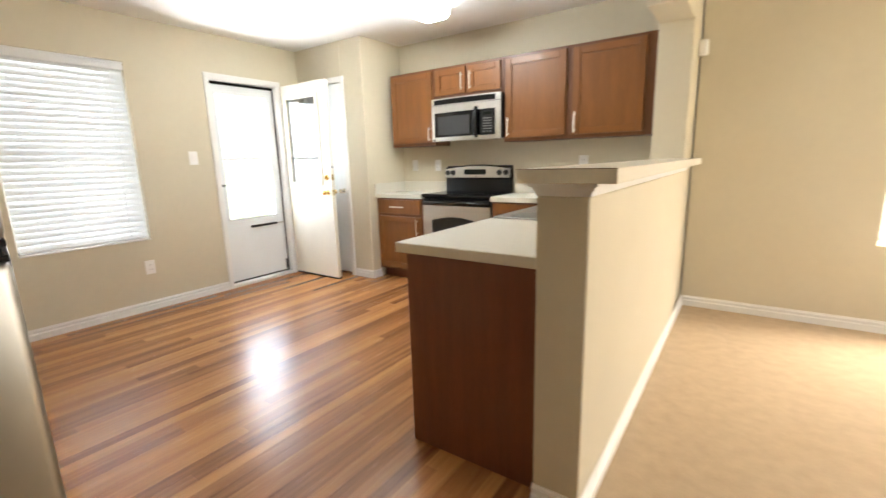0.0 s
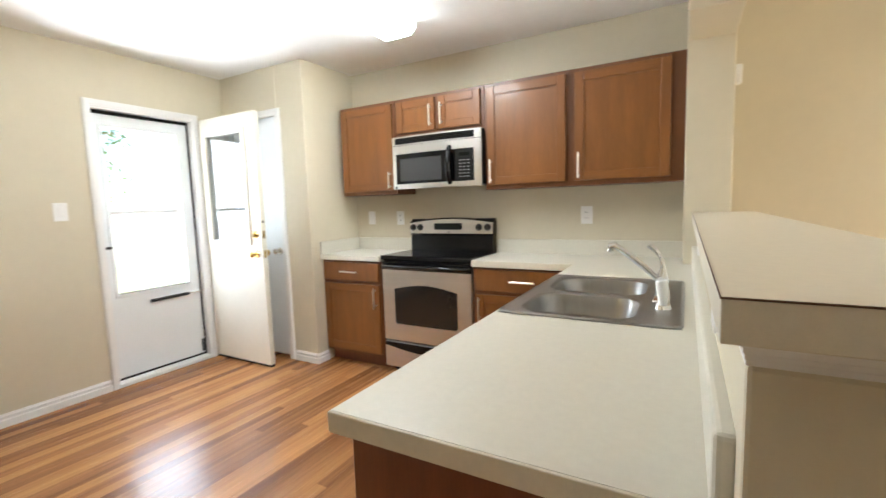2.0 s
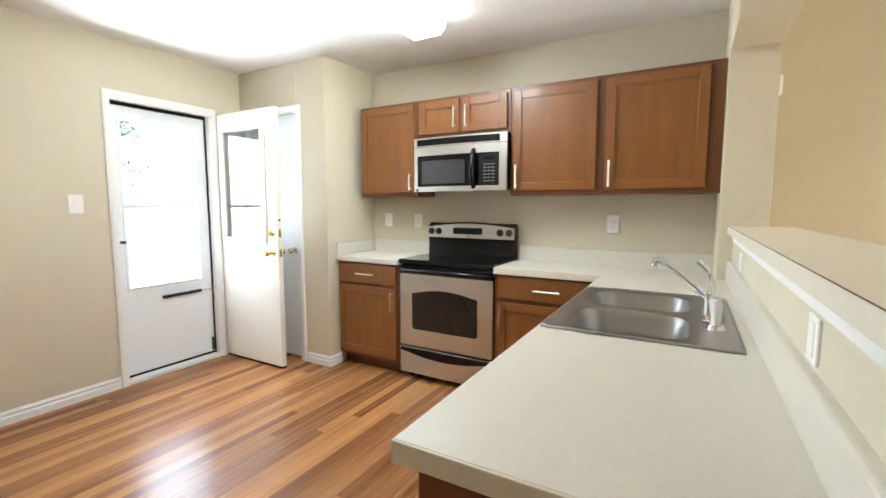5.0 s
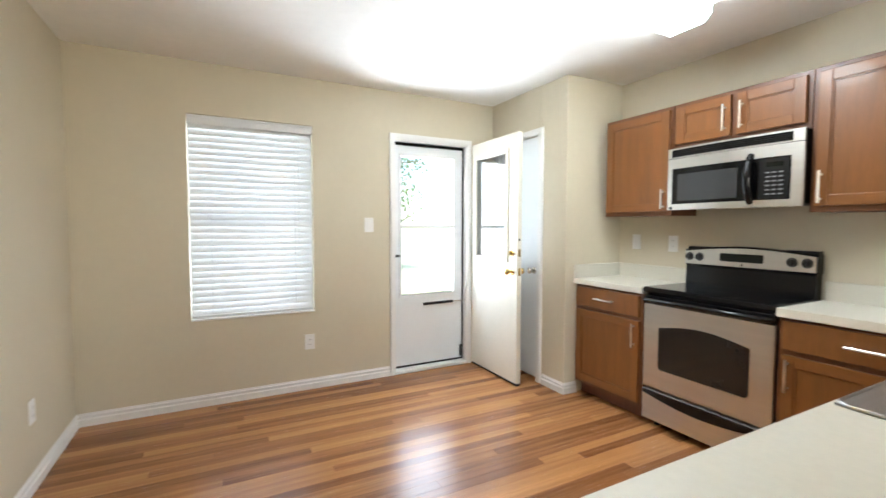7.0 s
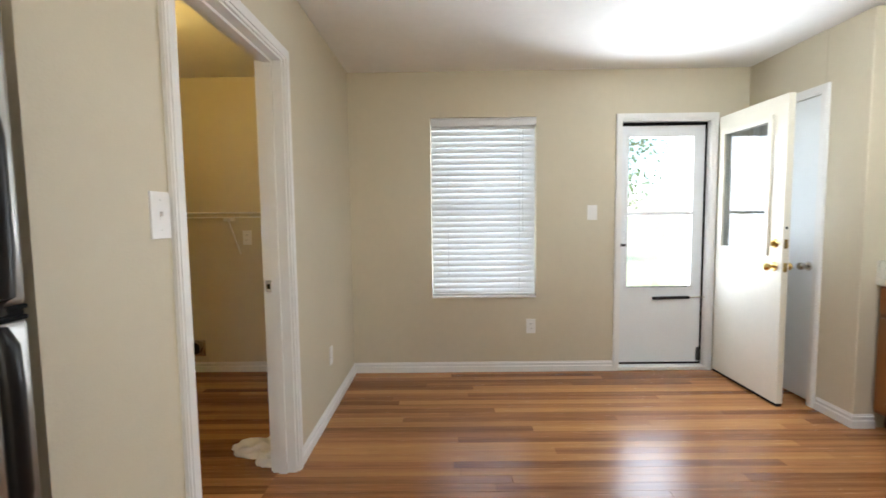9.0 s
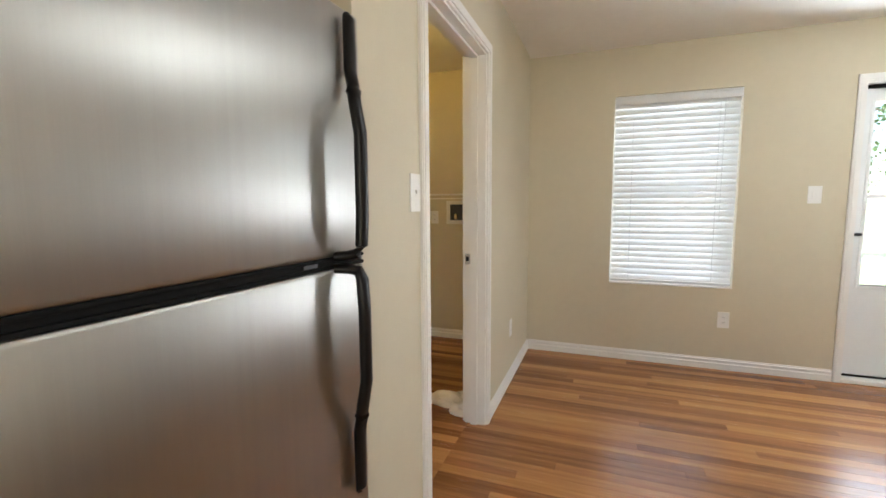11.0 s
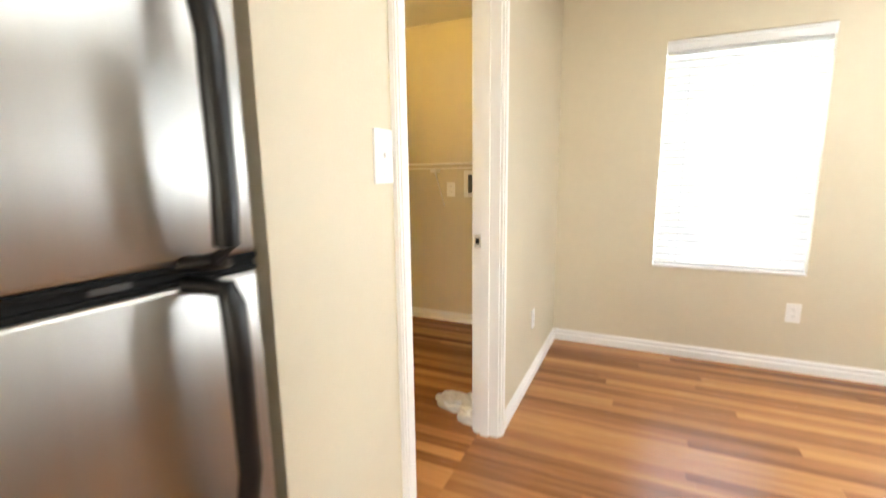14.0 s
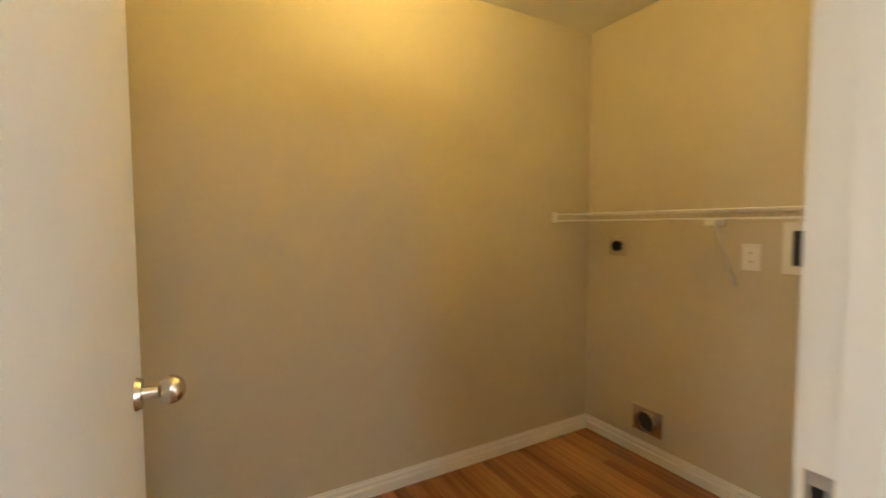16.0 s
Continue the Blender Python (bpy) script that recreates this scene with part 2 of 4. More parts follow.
def prism(outline, axis, lo, hi, bm=None):
    """An outline of two coordinates, drawn out along an axis from lo to hi."""
    bm = bm or bmesh.new()

    def put(p, v):
        return {"x": (v, p[0], p[1]), "y": (p[0], v, p[1]), "z": (p[0], p[1], v)}[axis]
    A = [bm.verts.new(put(p, lo)) for p in outline]
    B = [bm.verts.new(put(p, hi)) for p in outline]
    n = len(outline)
    bm.faces.new(A)
    bm.faces.new(B[::-1])
    for k in range(n):
        bm.faces.new((A[k], A[(k + 1) % n], B[(k + 1) % n], B[k]))
    return bm


def rounded(x0, x1, y0, y1, r, n=6):
    out = []
    for cx, cy, s in ((x1 - r, y1 - r, 0), (x0 + r, y1 - r, 90), (x0 + r, y0 + r, 180), (x1 - r, y0 + r, 270)):
        out += [(cx + r * math.cos(radians(s + 90 * i / n)), cy + r * math.sin(radians(s + 90 * i / n))) for i in range(n + 1)]
    return out


# ---- the plan ----
CZ = 2.458           # ceiling
WX = -4.18           # outer wall of the kitchen
LY = 0.06            # wall with the laundry door
NY = 3.87            # wall behind the range
WIN = (0.721, 1.580, 0.627, 2.095)
DOOR = (2.262, 2.995, 2.065)
LD = (-2.745, -1.912, 2.055)
PX, PY = -3.167, 3.278    # outer corner of the pantry
HX0, HX1, HY = -0.455, -0.288, 1.262   # half wall
CT = 0.908           # countertop

setting("wall_west", boxes((WX - 0.14, WX, -0.06, WIN[0], 0, CZ), (WX - 0.14, WX, WIN[1], DOOR[0], 0, CZ), (WX - 0.14, WX, DOOR[1], 4.0, 0, CZ),
    (WX - 0.14, WX, WIN[0], WIN[1], 0, WIN[2]), (WX - 0.14, WX, WIN[0], WIN[1], WIN[3], CZ), (WX - 0.14, WX, DOOR[0], DOOR[1], DOOR[2], CZ)), PAINT, "beige painted drywall with a window and back door", "wall")
setting("wall_laundry", boxes((WX, LD[0] - 0.02, LY - 0.12, LY, 0, CZ), (LD[1] + 0.02, -1.425, LY - 0.12, LY, 0, CZ), (LD[0] - 0.02, LD[1] + 0.02, LY - 0.12, LY, LD[2] + 0.02, CZ)), PAINT, "beige painted drywall with an open doorway", "wall")
setting("wall_alcove", boxes((-1.52, -1.425, -0.75, LY - 0.12, 0, CZ), (-1.52, -0.32, -0.87, -0.75, 0, CZ), (-0.44, -0.32, -0.75, -0.42, 0, CZ)), PAINT, "beige painted drywall of the refrigerator alcove", "wall")
setting("wall_laundry_room", boxes((-4.38, -4.24, -1.75, -0.06, 0, CZ), (-4.38, -1.73, -1.87, -1.75, 0, CZ), (-1.85, -1.73, -1.75, LY - 0.12, 0, CZ)), PAINT, "beige painted laundry room drywall", "wall")
setting("wall_north", boxes((WX, -0.42, NY, NY + 0.13, 0, CZ)), PAINT, "beige painted drywall behind the range", "wall")
wp = setting("wall_pantry", boxes((-3.475, PX, PY, PY + 0.1, 0, CZ), bevel=0.006), PAINT, "beige painted pantry bump-out with a narrow door", "wall")
part("wall_section", boxes((WX, -4.10, PY, PY + 0.1, 0, CZ)), PAINT, wp)
part("wall_section", boxes((-4.10, -3.475, PY, PY + 0.1, 2.065, CZ)), PAINT, wp)
part("wall_section", boxes((PX - 0.1, PX, PY + 0.094, NY, 0, CZ)), PAINT, wp)
setting("wall_stub", boxes((-0.526, -0.302, 3.55, 4.2, 0, CZ), (-0.524, -0.304, 3.1, 3.55, 2.13, CZ), bevel=0.006), PAINT, "beige painted stub wall with a dropped header", "wall")
setting("wall_half", boxes((HX0, HX1, HY, 3.55, 0, 1.118), bevel=0.006), PAINT, "beige painted half wall behind the peninsula", "half wall")
LW = (0.835, 2.1, 0.60, 2.1)
setting("wall_living_north", boxes((HX1, LW[0], 3.945, 4.2, 0, CZ), (LW[1], 4.0, 3.945, 4.2, 0, CZ), (LW[0], LW[1], 3.945, 4.2, 0, LW[2]), (LW[0], LW[1], 3.945, 4.2, LW[3], CZ)), PAINT, "tan painted living room drywall with a window", "wall")
# unseen wall, its opening is made up to let the side fill lamp in
setting("wall_living_east", boxes((4.0, 4.12, -2.6, 1.7, 0, CZ), (4.0, 4.12, 3.3, 4.2, 0, CZ), (4.0, 4.12, 1.7, 3.3, 0, 0.7), (4.0, 4.12, 1.7, 3.3, 2.2, CZ)), PAINT, "tan painted living room drywall", "wall")
setting("wall_living_south", boxes((-0.44, 4.12, -2.72, -2.6, 0, CZ), (-0.44, -0.32, -2.6, -0.87, 0, CZ)), PAINT, "tan painted living room drywall", "wall")
setting("ceiling", boxes((-4.45, 4.2, -2.75, 4.25, CZ, CZ + 0.12)), CEIL, "white lightly textured ceiling", "ceiling")
setting("floor_living", boxes((HX1 - 0.02, 4.1, -2.7, 4.2, -0.1, 0.0)), CARPET, "tan low-pile living room carpet", "carpet")
floor_kitchen = setting("floor", boxes((-4.32, HX1 - 0.02, -0.06, 4.0, -0.1, -0.004), (-1.5, HX1 - 0.02, -2.7, -0.06, -0.1, -0.004)), JOINT, "glossy strip laminate kitchen floor in mixed browns", "floor")
floor_laundry = setting("floor_laundry", boxes((-4.38, -1.5, -1.87, -0.06, -0.1, -0.004)), JOINT, "glossy strip laminate laundry floor in mixed browns", "floor")


def baseboard(name, runs):
    """runs: (axis, fixed, side, lo, hi)."""
    bm = bmesh.new()
    for axis, f, side, lo, hi in runs:
        prof = [(f, 0)] + [(f + side * d, z) for d, z in ((0.016, 0), (0.016, 0.044), (0.008, 0.050), (0.008, 0.060), (0.013, 0.063), (0.013, 0.071), (0.007, 0.075), (0.005, 0.084))] + [(f, 0.084)]
        prism(prof, axis, lo, hi, bm) if axis == "y" else prism([(p[0], p[1]) for p in prof], "x", lo, hi, bm)
    return setting(name, bm, TRIM, "white moulded baseboard", "baseboard")


baseboard("baseboard_kitchen", [("y", WX, 1, LY + 0.014, DOOR[0] - 0.047), ("x", LY, 1, WX, LD[0] - 0.075), ("x", LY, 1, LD[1] + 0.075, -1.425),
    ("x", PY, -1, -3.42, PX), ("y", PX, 1, PY - 0.014, 3.40)])
baseboard("baseboard_laundry", [("y", -4.24, 1, -1.75, -0.06), ("x", -1.75, 1, -4.226, -1.85), ("y", -1.85, -1, -1.736, -0.9)])
baseboard("baseboard_living", [("y", HX1, 1, HY, 3.945), ("x", 3.945, -1, HX1 + 0.014, 4.0), ("x", HY, -1, HX0 + 0.0, HX1 + 0.014)])


def casing(name, axis, face, side, lo, hi, top, w=0.06, label="white moulded door casing"):
    """Casing round an opening from lo to hi, on the wall's face, with a stepped profile."""
    bm = bmesh.new()
    for d, a, b in ((0.012, 0, w), (0.019, 0.012, w - 0.014), (0.016, w - 0.014, w - 0.004)):
        f0, f1 = sorted((face, face + side * d))
        for p, q, z0, z1 in ((lo - b, lo - a, 0, top + b), (hi + a, hi + b, 0, top + b), (lo - a, hi + a, top + a, top + b)):
            box(p, q, f0, f1, z0, z1, bm=bm) if axis == "x" else box(f0, f1, p, q, z0, z1, bm=bm)
    return setting(name, bm, TRIM, label, "door casing")


casing("trim_laundry_door", "x", LY, 1, LD[0] - 0.012, LD[1] + 0.012, LD[2] + 0.008)
casing("trim_laundry_inside", "x", LY - 0.12, -1, LD[0] - 0.012, LD[1] + 0.012, LD[2] + 0.008)
jl = setting("jamb_laundry", boxes((LD[0] - 0.02, LD[0], LY - 0.12, LY, 0, LD[2]), bevel=0.001), TRIM, "white painted door jamb", "door jamb")
part("side_jamb", boxes((LD[1], LD[1] + 0.02, LY - 0.12, LY, 0, LD[2]), bevel=0.001), TRIM, jl)
part("head_jamb", boxes((LD[0] - 0.02, LD[1] + 0.02, LY - 0.12, LY, LD[2], LD[2] + 0.02), bevel=0.001), TRIM, jl)
part("door_stop", boxes((LD[0], LD[0] + 0.012, LY - 0.085, LY - 0.045, 0, LD[2]), bevel=0.001), TRIM, jl)
part("door_stop", boxes((LD[1] - 0.012, LD[1], LY - 0.085, LY - 0.045, 0, LD[2]), bevel=0.001), TRIM, jl)
part("door_stop", boxes((LD[0] + 0.012, LD[1] - 0.012, LY - 0.085, LY - 0.045, LD[2] - 0.012, LD[2])), TRIM, jl)
casing("trim_back_door", "y", WX, 1, DOOR[0] + 0.006, DOOR[1] - 0.006, DOOR[2] - 0.006, 0.048)
casing("trim_pantry_door", "x", PY, -1, -4.045, -3.49, 2.06, 0.058)

# strike plate on the laundry jamb
st = thing("strike_plate", (LD[0], LY - 0.02, 0.965), "brushed metal strike plate on the white jamb", "strike plate")
part("plate", boxes((LD[0], LD[0] + 0.002, LY - 0.119, LY - 0.088, 0.935, 0.995)), NICKEL, st)
part("latch_hole", boxes((LD[0] + 0.001, LD[0] + 0.003, LY - 0.112, LY - 0.096, 0.952, 0.978)), BLACKP, st)

# ---- half wall cap and peninsula ----
cap = thing("bar_ledge", (-0.39, 2.3, 1.115), "pale laminate ledge capping the half wall, with moulding", "ledge")
part("ledge_top", box(-0.484, -0.195, 1.177, 3.549, 1.162, 1.204, 0.0015), LAME, cap)
part("edge_seam", boxes((-0.4848, -0.4838, 1.1762, 3.549, 1.2025, 1.2046), (-0.4838, -0.195, 1.1762, 1.1772, 1.2025, 1.2046)), JOINT, cap, "thin dark laminate seam")
mo = bmesh.new()
for z0, z1, d in ((1.119, 1.128, 0.004), (1.128, 1.138, 0.010), (1.138, 1.150, 0.020), (1.150, 1.162, 0.034)):
    box(HX0 - d * 0.3, HX1 + d, HY - d * 1.4, 3.548, z0, z1, 0.001, bm=mo)
part("moulding", mo, TRIM, cap, "white moulding under the ledge")

base_y = 3.395
ct = thing("countertop", (-1.0, 2.4, CT), "pale beige laminate countertop with backsplash", "countertop")
SX0, SX1, SY0, SY1 = -1.085, -0.515, 2.135, 2.935


def slab(xs, ys, z0, z1, filled):
    """One slab over the cells of a grid; filled says which cells are there."""
    bm, made = bmesh.new(), {}

    def v(i, j, z):
        if (i, j, z) not in made:
            made[i, j, z] = bm.verts.new((xs[i], ys[j], z))
        return made[i, j, z]
    cells = {(i, j) for i in range(len(xs) - 1) for j in range(len(ys) - 1) if filled((xs[i] + xs[i + 1]) / 2, (ys[j] + ys[j + 1]) / 2)}
    for i, j in cells:
        ring = [(i, j), (i + 1, j), (i + 1, j + 1), (i, j + 1)]
        bm.faces.new([v(*p, z1) for p in ring])
        bm.faces.new([v(*p, z0) for p in reversed(ring)])
        for k, side in enumerate(((i, j - 1), (i + 1, j), (i, j + 1), (i - 1, j))):
            if side not in cells:
                p, q = ring[k], ring[(k + 1) % 4]
                bm.faces.new((v(*p, z0), v(*q, z0), v(*q, z1), v(*p, z1)))
    return bm


CE = base_y - 0.03
cb = slab([-1.775, -1.095, SX0 + 0.03, SX1 - 0.03, HX0 - 0.02], [1.318, SY0 + 0.03, SY1 - 0.03, CE, NY - 0.02], CT - 0.04, CT,
    lambda x, y: (x > -1.095 or y > CE) and not (SX0 + 0.03 < x < SX1 - 0.03 and SY0 + 0.03 < y < SY1 - 0.03))
part("slab", cb, LAM, ct)
part("edge_rim", boxes((-1.1, -1.093, 1.315, base_y - 0.028, CT - 0.042, CT - 0.001), (-1.1, HX0 - 0.02, 1.312, 1.3195, CT - 0.042, CT - 0.001), (-1.775, -1.095, base_y - 0.036, base_y - 0.029, CT - 0.042, CT - 0.001), bevel=0.002), LAME, ct)
part("backsplash", box(HX0 - 0.024, HX0 + 0.008, 1.318, NY - 0.02, CT - 0.04, CT + 0.105, 0.010, 3), LAM, ct)
part("backsplash", box(-1.775, HX0 - 0.02, NY - 0.02, NY, CT - 0.02, CT + 0.105, 0.005), LAM, ct)
ct2 = thing("countertop", (-2.86, 3.6, CT), "short pale laminate countertop beside the range", "countertop")
part("slab", boxes((PX, -2.553, base_y - 0.03, NY - 0.02, CT - 0.04, CT), bevel=0.004), LAM, ct2)
part("backsplash", box(PX + 0.02, -2.553, NY - 0.02, NY, CT - 0.02, CT + 0.105, 0.005), LAM, ct2)
part("backsplash", box(PX, PX + 0.02, base_y - 0.03, NY, CT - 0.001, CT + 0.105, 0.005), LAM, ct2)


def bar_pull(a, b, out, parent, r=0.006):
    """A bar handle from a to b standing off along out."""
    a, b, o = Vector(a), Vector(b), Vector(out)
    bm = cyl(a + o, b + o, r, seg=10)
    for p in (a.lerp(b, 0.12), a.lerp(b, 0.88)):
        cyl(p, p + o, r * 0.8, seg=8, bm=bm)
    return part("handle", bm, PULL, parent, "brushed steel bar handle", True)


def cab_door(x0, x1, z0, z1, y, parent, handle=None, name="door", rail=0.055):
    """A door with a flat recessed panel that faces -y."""
    d = part(name, boxes((x0 + rail - 0.002, x1 - rail + 0.002, y - 0.010, y - 0.002, z0 + rail - 0.002, z1 - rail + 0.002)), WOOD, parent)
    for a in (x0, x1 - rail):
        part("stile", box(a, a + rail, y - 0.02, y, z0, z1, 0.003), WOOD, d)
    for c in (z0, z1 - rail):
        part("rail", box(x0 + rail, x1 - rail, y - 0.0195, y, c, c + rail, 0.0025), WOODR, d)
    bd = boxes((x0 + rail, x0 + rail + 0.007, y - 0.015, y - 0.009, z0 + rail, z1 - rail), (x1 - rail - 0.007, x1 - rail, y - 0.015, y - 0.009, z0 + rail, z1 - rail),
        (x0 + rail, x1 - rail, y - 0.015, y - 0.009, z0 + rail, z0 + rail + 0.007), (x0 + rail, x1 - rail, y - 0.015, y - 0.009, z1 - rail - 0.007, z1 - rail))
    part("panel_bead", bd, WOOD, d)
    if handle:
        hx, h0, h1 = handle
        bar_pull((hx, y - 0.02, h0), (hx, y - 0.02, h1), (0, -0.03, 0), d)
    return d


def upper(x0, x1, z0, z1, doors, label, y0=3.605):
    c = thing("wall_cabinet", ((x0 + x1) / 2, 3.74, z0), label, "cabinet", "upper kitchen cabinets")
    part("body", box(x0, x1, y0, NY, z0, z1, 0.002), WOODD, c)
    for a, b, lo, hi, h in doors:
        cab_door(a, b, lo, hi, y0, c, h)
    return c


UZ0, UZ1 = 1.385, 2.108
upper(-3.08, -2.522, UZ0, UZ1, [(-3.06, -2.545, UZ0 + 0.03, UZ1 - 0.025, (-2.572, 1.43, 1.56))], "honey brown wooden wall cabinet with one door")
upper(-2.520, -1.762, 1.815, UZ1, [(-2.495, -2.155, 1.845, UZ1 - 0.025, (-2.185, 1.875, 2.03)), (-2.122, -1.785, 1.845, UZ1 - 0.025, (-2.09, 1.875, 2.03))], "short honey brown wooden cabinet above the microwave")
upper(-1.760, -0.527, UZ0, UZ1, [(-1.735, -1.195, UZ0 + 0.03, UZ1 - 0.025, (-1.708, 1.43, 1.59)), (-1.140, -0.600, UZ0 + 0.03, UZ1 - 0.025, (-1.112, 1.43, 1.59))], "long honey brown wooden wall cabinet with two doors")


def base(x0, x1, doors, drawers, label):
    c = thing("base_cabinet", ((x0 + x1) / 2, 3.6, 0), label, "cabinet", "lower kitchen cabinets")
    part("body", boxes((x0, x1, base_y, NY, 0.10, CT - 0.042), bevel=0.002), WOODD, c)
    part("toe_kick", boxes((x0, x1, base_y + 0.07, NY, 0.0, 0.10)), PANEL, c)
    for a, b, lo, hi, h in doors:
        cab_door(a, b, lo, hi, base_y, c, h)
    for a, b, lo, hi in drawers:
        d = part("drawer", box(a, b, base_y - 0.02, base_y, lo, hi, 0.004), WOOD, c)
        m = (a + b) / 2
        bar_pull((m - 0.085, base_y - 0.02, (lo + hi) / 2), (m + 0.085, base_y - 0.02, (lo + hi) / 2), (0, -0.03, 0), d)
    return c


base(PX + 0.005, -2.555, [(-3.145, -2.578, 0.125, 0.678, (-2.61, 0.50, 0.66))], [(-3.145, -2.578, 0.705, 0.85)], "honey brown wooden base cabinet beside the range")
base(-1.775, -1.06, [(-1.752, -1.085, 0.125, 0.678, (-1.722, 0.50, 0.66))], [(-1.752, -1.085, 0.705, 0.85)], "honey brown wooden base cabinet by the sink corner")
pen = thing("peninsula_cabinet", (-0.78, 2.3, 0), "dark brown wooden peninsula cabinet with plain end panel", "cabinet")
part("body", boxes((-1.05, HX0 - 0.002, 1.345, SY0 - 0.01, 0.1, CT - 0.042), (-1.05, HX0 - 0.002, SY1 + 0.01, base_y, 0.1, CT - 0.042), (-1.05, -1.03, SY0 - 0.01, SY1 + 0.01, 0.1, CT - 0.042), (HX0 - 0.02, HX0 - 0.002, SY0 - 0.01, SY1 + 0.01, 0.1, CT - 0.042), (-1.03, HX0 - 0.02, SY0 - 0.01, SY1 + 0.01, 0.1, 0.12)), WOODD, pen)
part("toe_kick", boxes((-0.98, HX0 - 0.002, 1.35, base_y, 0, 0.1)), PANEL, pen)
part("end_panel", box(-1.052, HX0 - 0.002, 1.325, 1.345, 0, CT - 0.042, 0.002), PANEL, pen, "reddish brown veneered end panel")

# ---- sink and tap ----
sk = thing("kitchen_sink", (-0.8, 2.53, CT), "double-bowl stainless steel drop-in sink", "sink")
B1, B2 = (-1.03, -0.645, 2.170, 2.508), (-1.03, -0.645, 2.552, 2.89)
rim = bmesh.new()
zr = CT + 0.006
outer = rounded(SX0, SX1, SY0, SY1, 0.03)
for x0, x1, y0, y1 in ((SX0, B1[0], SY0, SY1), (B1[1], SX1, SY0, SY1), (B1[0], B1[1], SY0, B1[2]), (B1[0], B1[1], B1[3], B2[2]), (B1[0], B1[1], B2[3], SY1)):
    box(x0, x1, y0, y1, CT - 0.001, zr, bm=rim)
part("rim", rim, SINKST, sk)
bead = tube([(p[0], p[1], CT + 0.004) for p in outer + outer[:1]], 0.005, 8)
part("rim_bead", bead, SINKST, sk, smooth=True)


def bowl(b, depth):
    bm = bmesh.new()
    loops = []
    for inset, z, r in ((-0.004, zr + 0.001, 0.085), (0.006, zr - 0.004, 0.088), (0.014, zr - 0.03, 0.09), (0.025, CT - depth + 0.03, 0.09), (0.05, CT - depth, 0.085)):
        loops.append([bm.verts.new((x, y, z)) for x, y in rounded(b[0] + inset, b[1] - inset, b[2] + inset, b[3] - inset, r)])
    for A, B in zip(loops, loops[1:]):
        for k in range(len(A)):
            bm.faces.new((A[k], A[(k + 1) % len(A)], B[(k + 1) % len(A)], B[k]))
    bm.faces.new(loops[-1])
    o = part("bowl", bm, SINKST, sk, smooth=True)
    # corners between the square cut-out and the round bowl
    rr = rounded(b[0] - 0.004, b[1] + 0.004, b[2] - 0.004, b[3] + 0.004, 0.085)
    for i, cxy in enumerate(((b[1] + 0.001, b[3] + 0.001), (b[0] - 0.001, b[3] + 0.001), (b[0] - 0.001, b[2] - 0.001), (b[1] + 0.001, b[2] - 0.001))):
        cm = bmesh.new()
        c = cm.verts.new((*cxy, zr + 0.0008))
        ps = [cm.verts.new((x, y, zr + 0.0008)) for x, y in rr[i * 7:i * 7 + 7]]
        for p, q in zip(ps, ps[1:]):
            cm.faces.new((c, p, q))
        part("bowl_corner", cm, SINKST, o)
    cx, cy = (b[0] + b[1]) / 2, (b[2] + b[3]) / 2
    part("drain", cyl((cx, cy, CT - depth), (cx, cy, CT - depth + 0.004), 0.045), CHROME, o, "chrome drain", True)


bowl(B1, 0.17)
bowl(B2, 0.17)
tp = thing("kitchen_tap", (-0.585, 2.53, zr), "chrome single-lever kitchen tap on the sink deck", "tap")
part("deck_plate", box(-0.612, -0.558, 2.43, 2.63, zr, zr + 0.012, 0.005, 3), CHROME, tp, smooth=True)
part("body", cyl((-0.585, 2.53, zr + 0.01), (-0.585, 2.53, zr + 0.085), 0.023, 0.020), CHROME, tp, smooth=True)
part("spout", tube([(-0.585, 2.53, zr + 0.05)] + bend((-0.595, 2.53, zr + 0.07), (-0.672, 2.54, zr + 0.142), (-0.755, 2.55, zr + 0.195), 8) + [(-0.770, 2.552, zr + 0.192), (-0.774, 2.553, zr + 0.17)], [0.012] * 9 + [0.013, 0.014, 0.013], 12), CHROME, tp, smooth=True)
part("lever", tube(bend((-0.585, 2.53, zr + 0.085), (-0.572, 2.53, zr + 0.16), (-0.632, 2.535, zr + 0.20), 8), [0.018, 0.013, 0.009, 0.008, 0.008, 0.008, 0.008, 0.009, 0.010], 10), CHROME, tp, smooth=True)
sp = thing("side_sprayer", (-0.575, 2.37, zr), "white side sprayer on a chrome base", "sprayer")
part("base_ring", cyl((-0.575, 2.37, zr), (-0.575, 2.37, zr + 0.014), 0.027, 0.023), CHROME, sp, smooth=True)
part("head", tube([(-0.575, 2.37, zr + 0.012), (-0.575, 2.37, zr + 0.035), (-0.577, 2.37, zr + 0.07), (-0.582, 2.37, zr + 0.095), (-0.588, 2.37, zr + 0.104)], [0.014, 0.016, 0.019, 0.018, 0.010], 14), WHITEP, sp, smooth=True)

# ---- range ----
RX0, RX1, RY = -2.548, -1.782, 3.385
rg = thing("range", (-2.165, 3.6, 0), "stainless and black freestanding electric range", "stove")
part("body", boxes((RX0, RX1, RY + 0.035, NY - 0.005, 0.04, 0.885)), BLACKP, rg)
part("cooktop", boxes((RX0 - 0.004, RX1 + 0.004, RY - 0.008, NY - 0.07, 0.882, 0.918), bevel=0.008), BLACK, rg, "glossy black glass cooktop")
od = part("oven_door", box(RX0 + 0.003, RX1 - 0.003, RY, RY + 0.035, 0.262, 0.862, 0.006), STEEL, rg, "brushed stainless oven door")
wx0, wx1, wz0 = -2.435, -1.90, 0.395
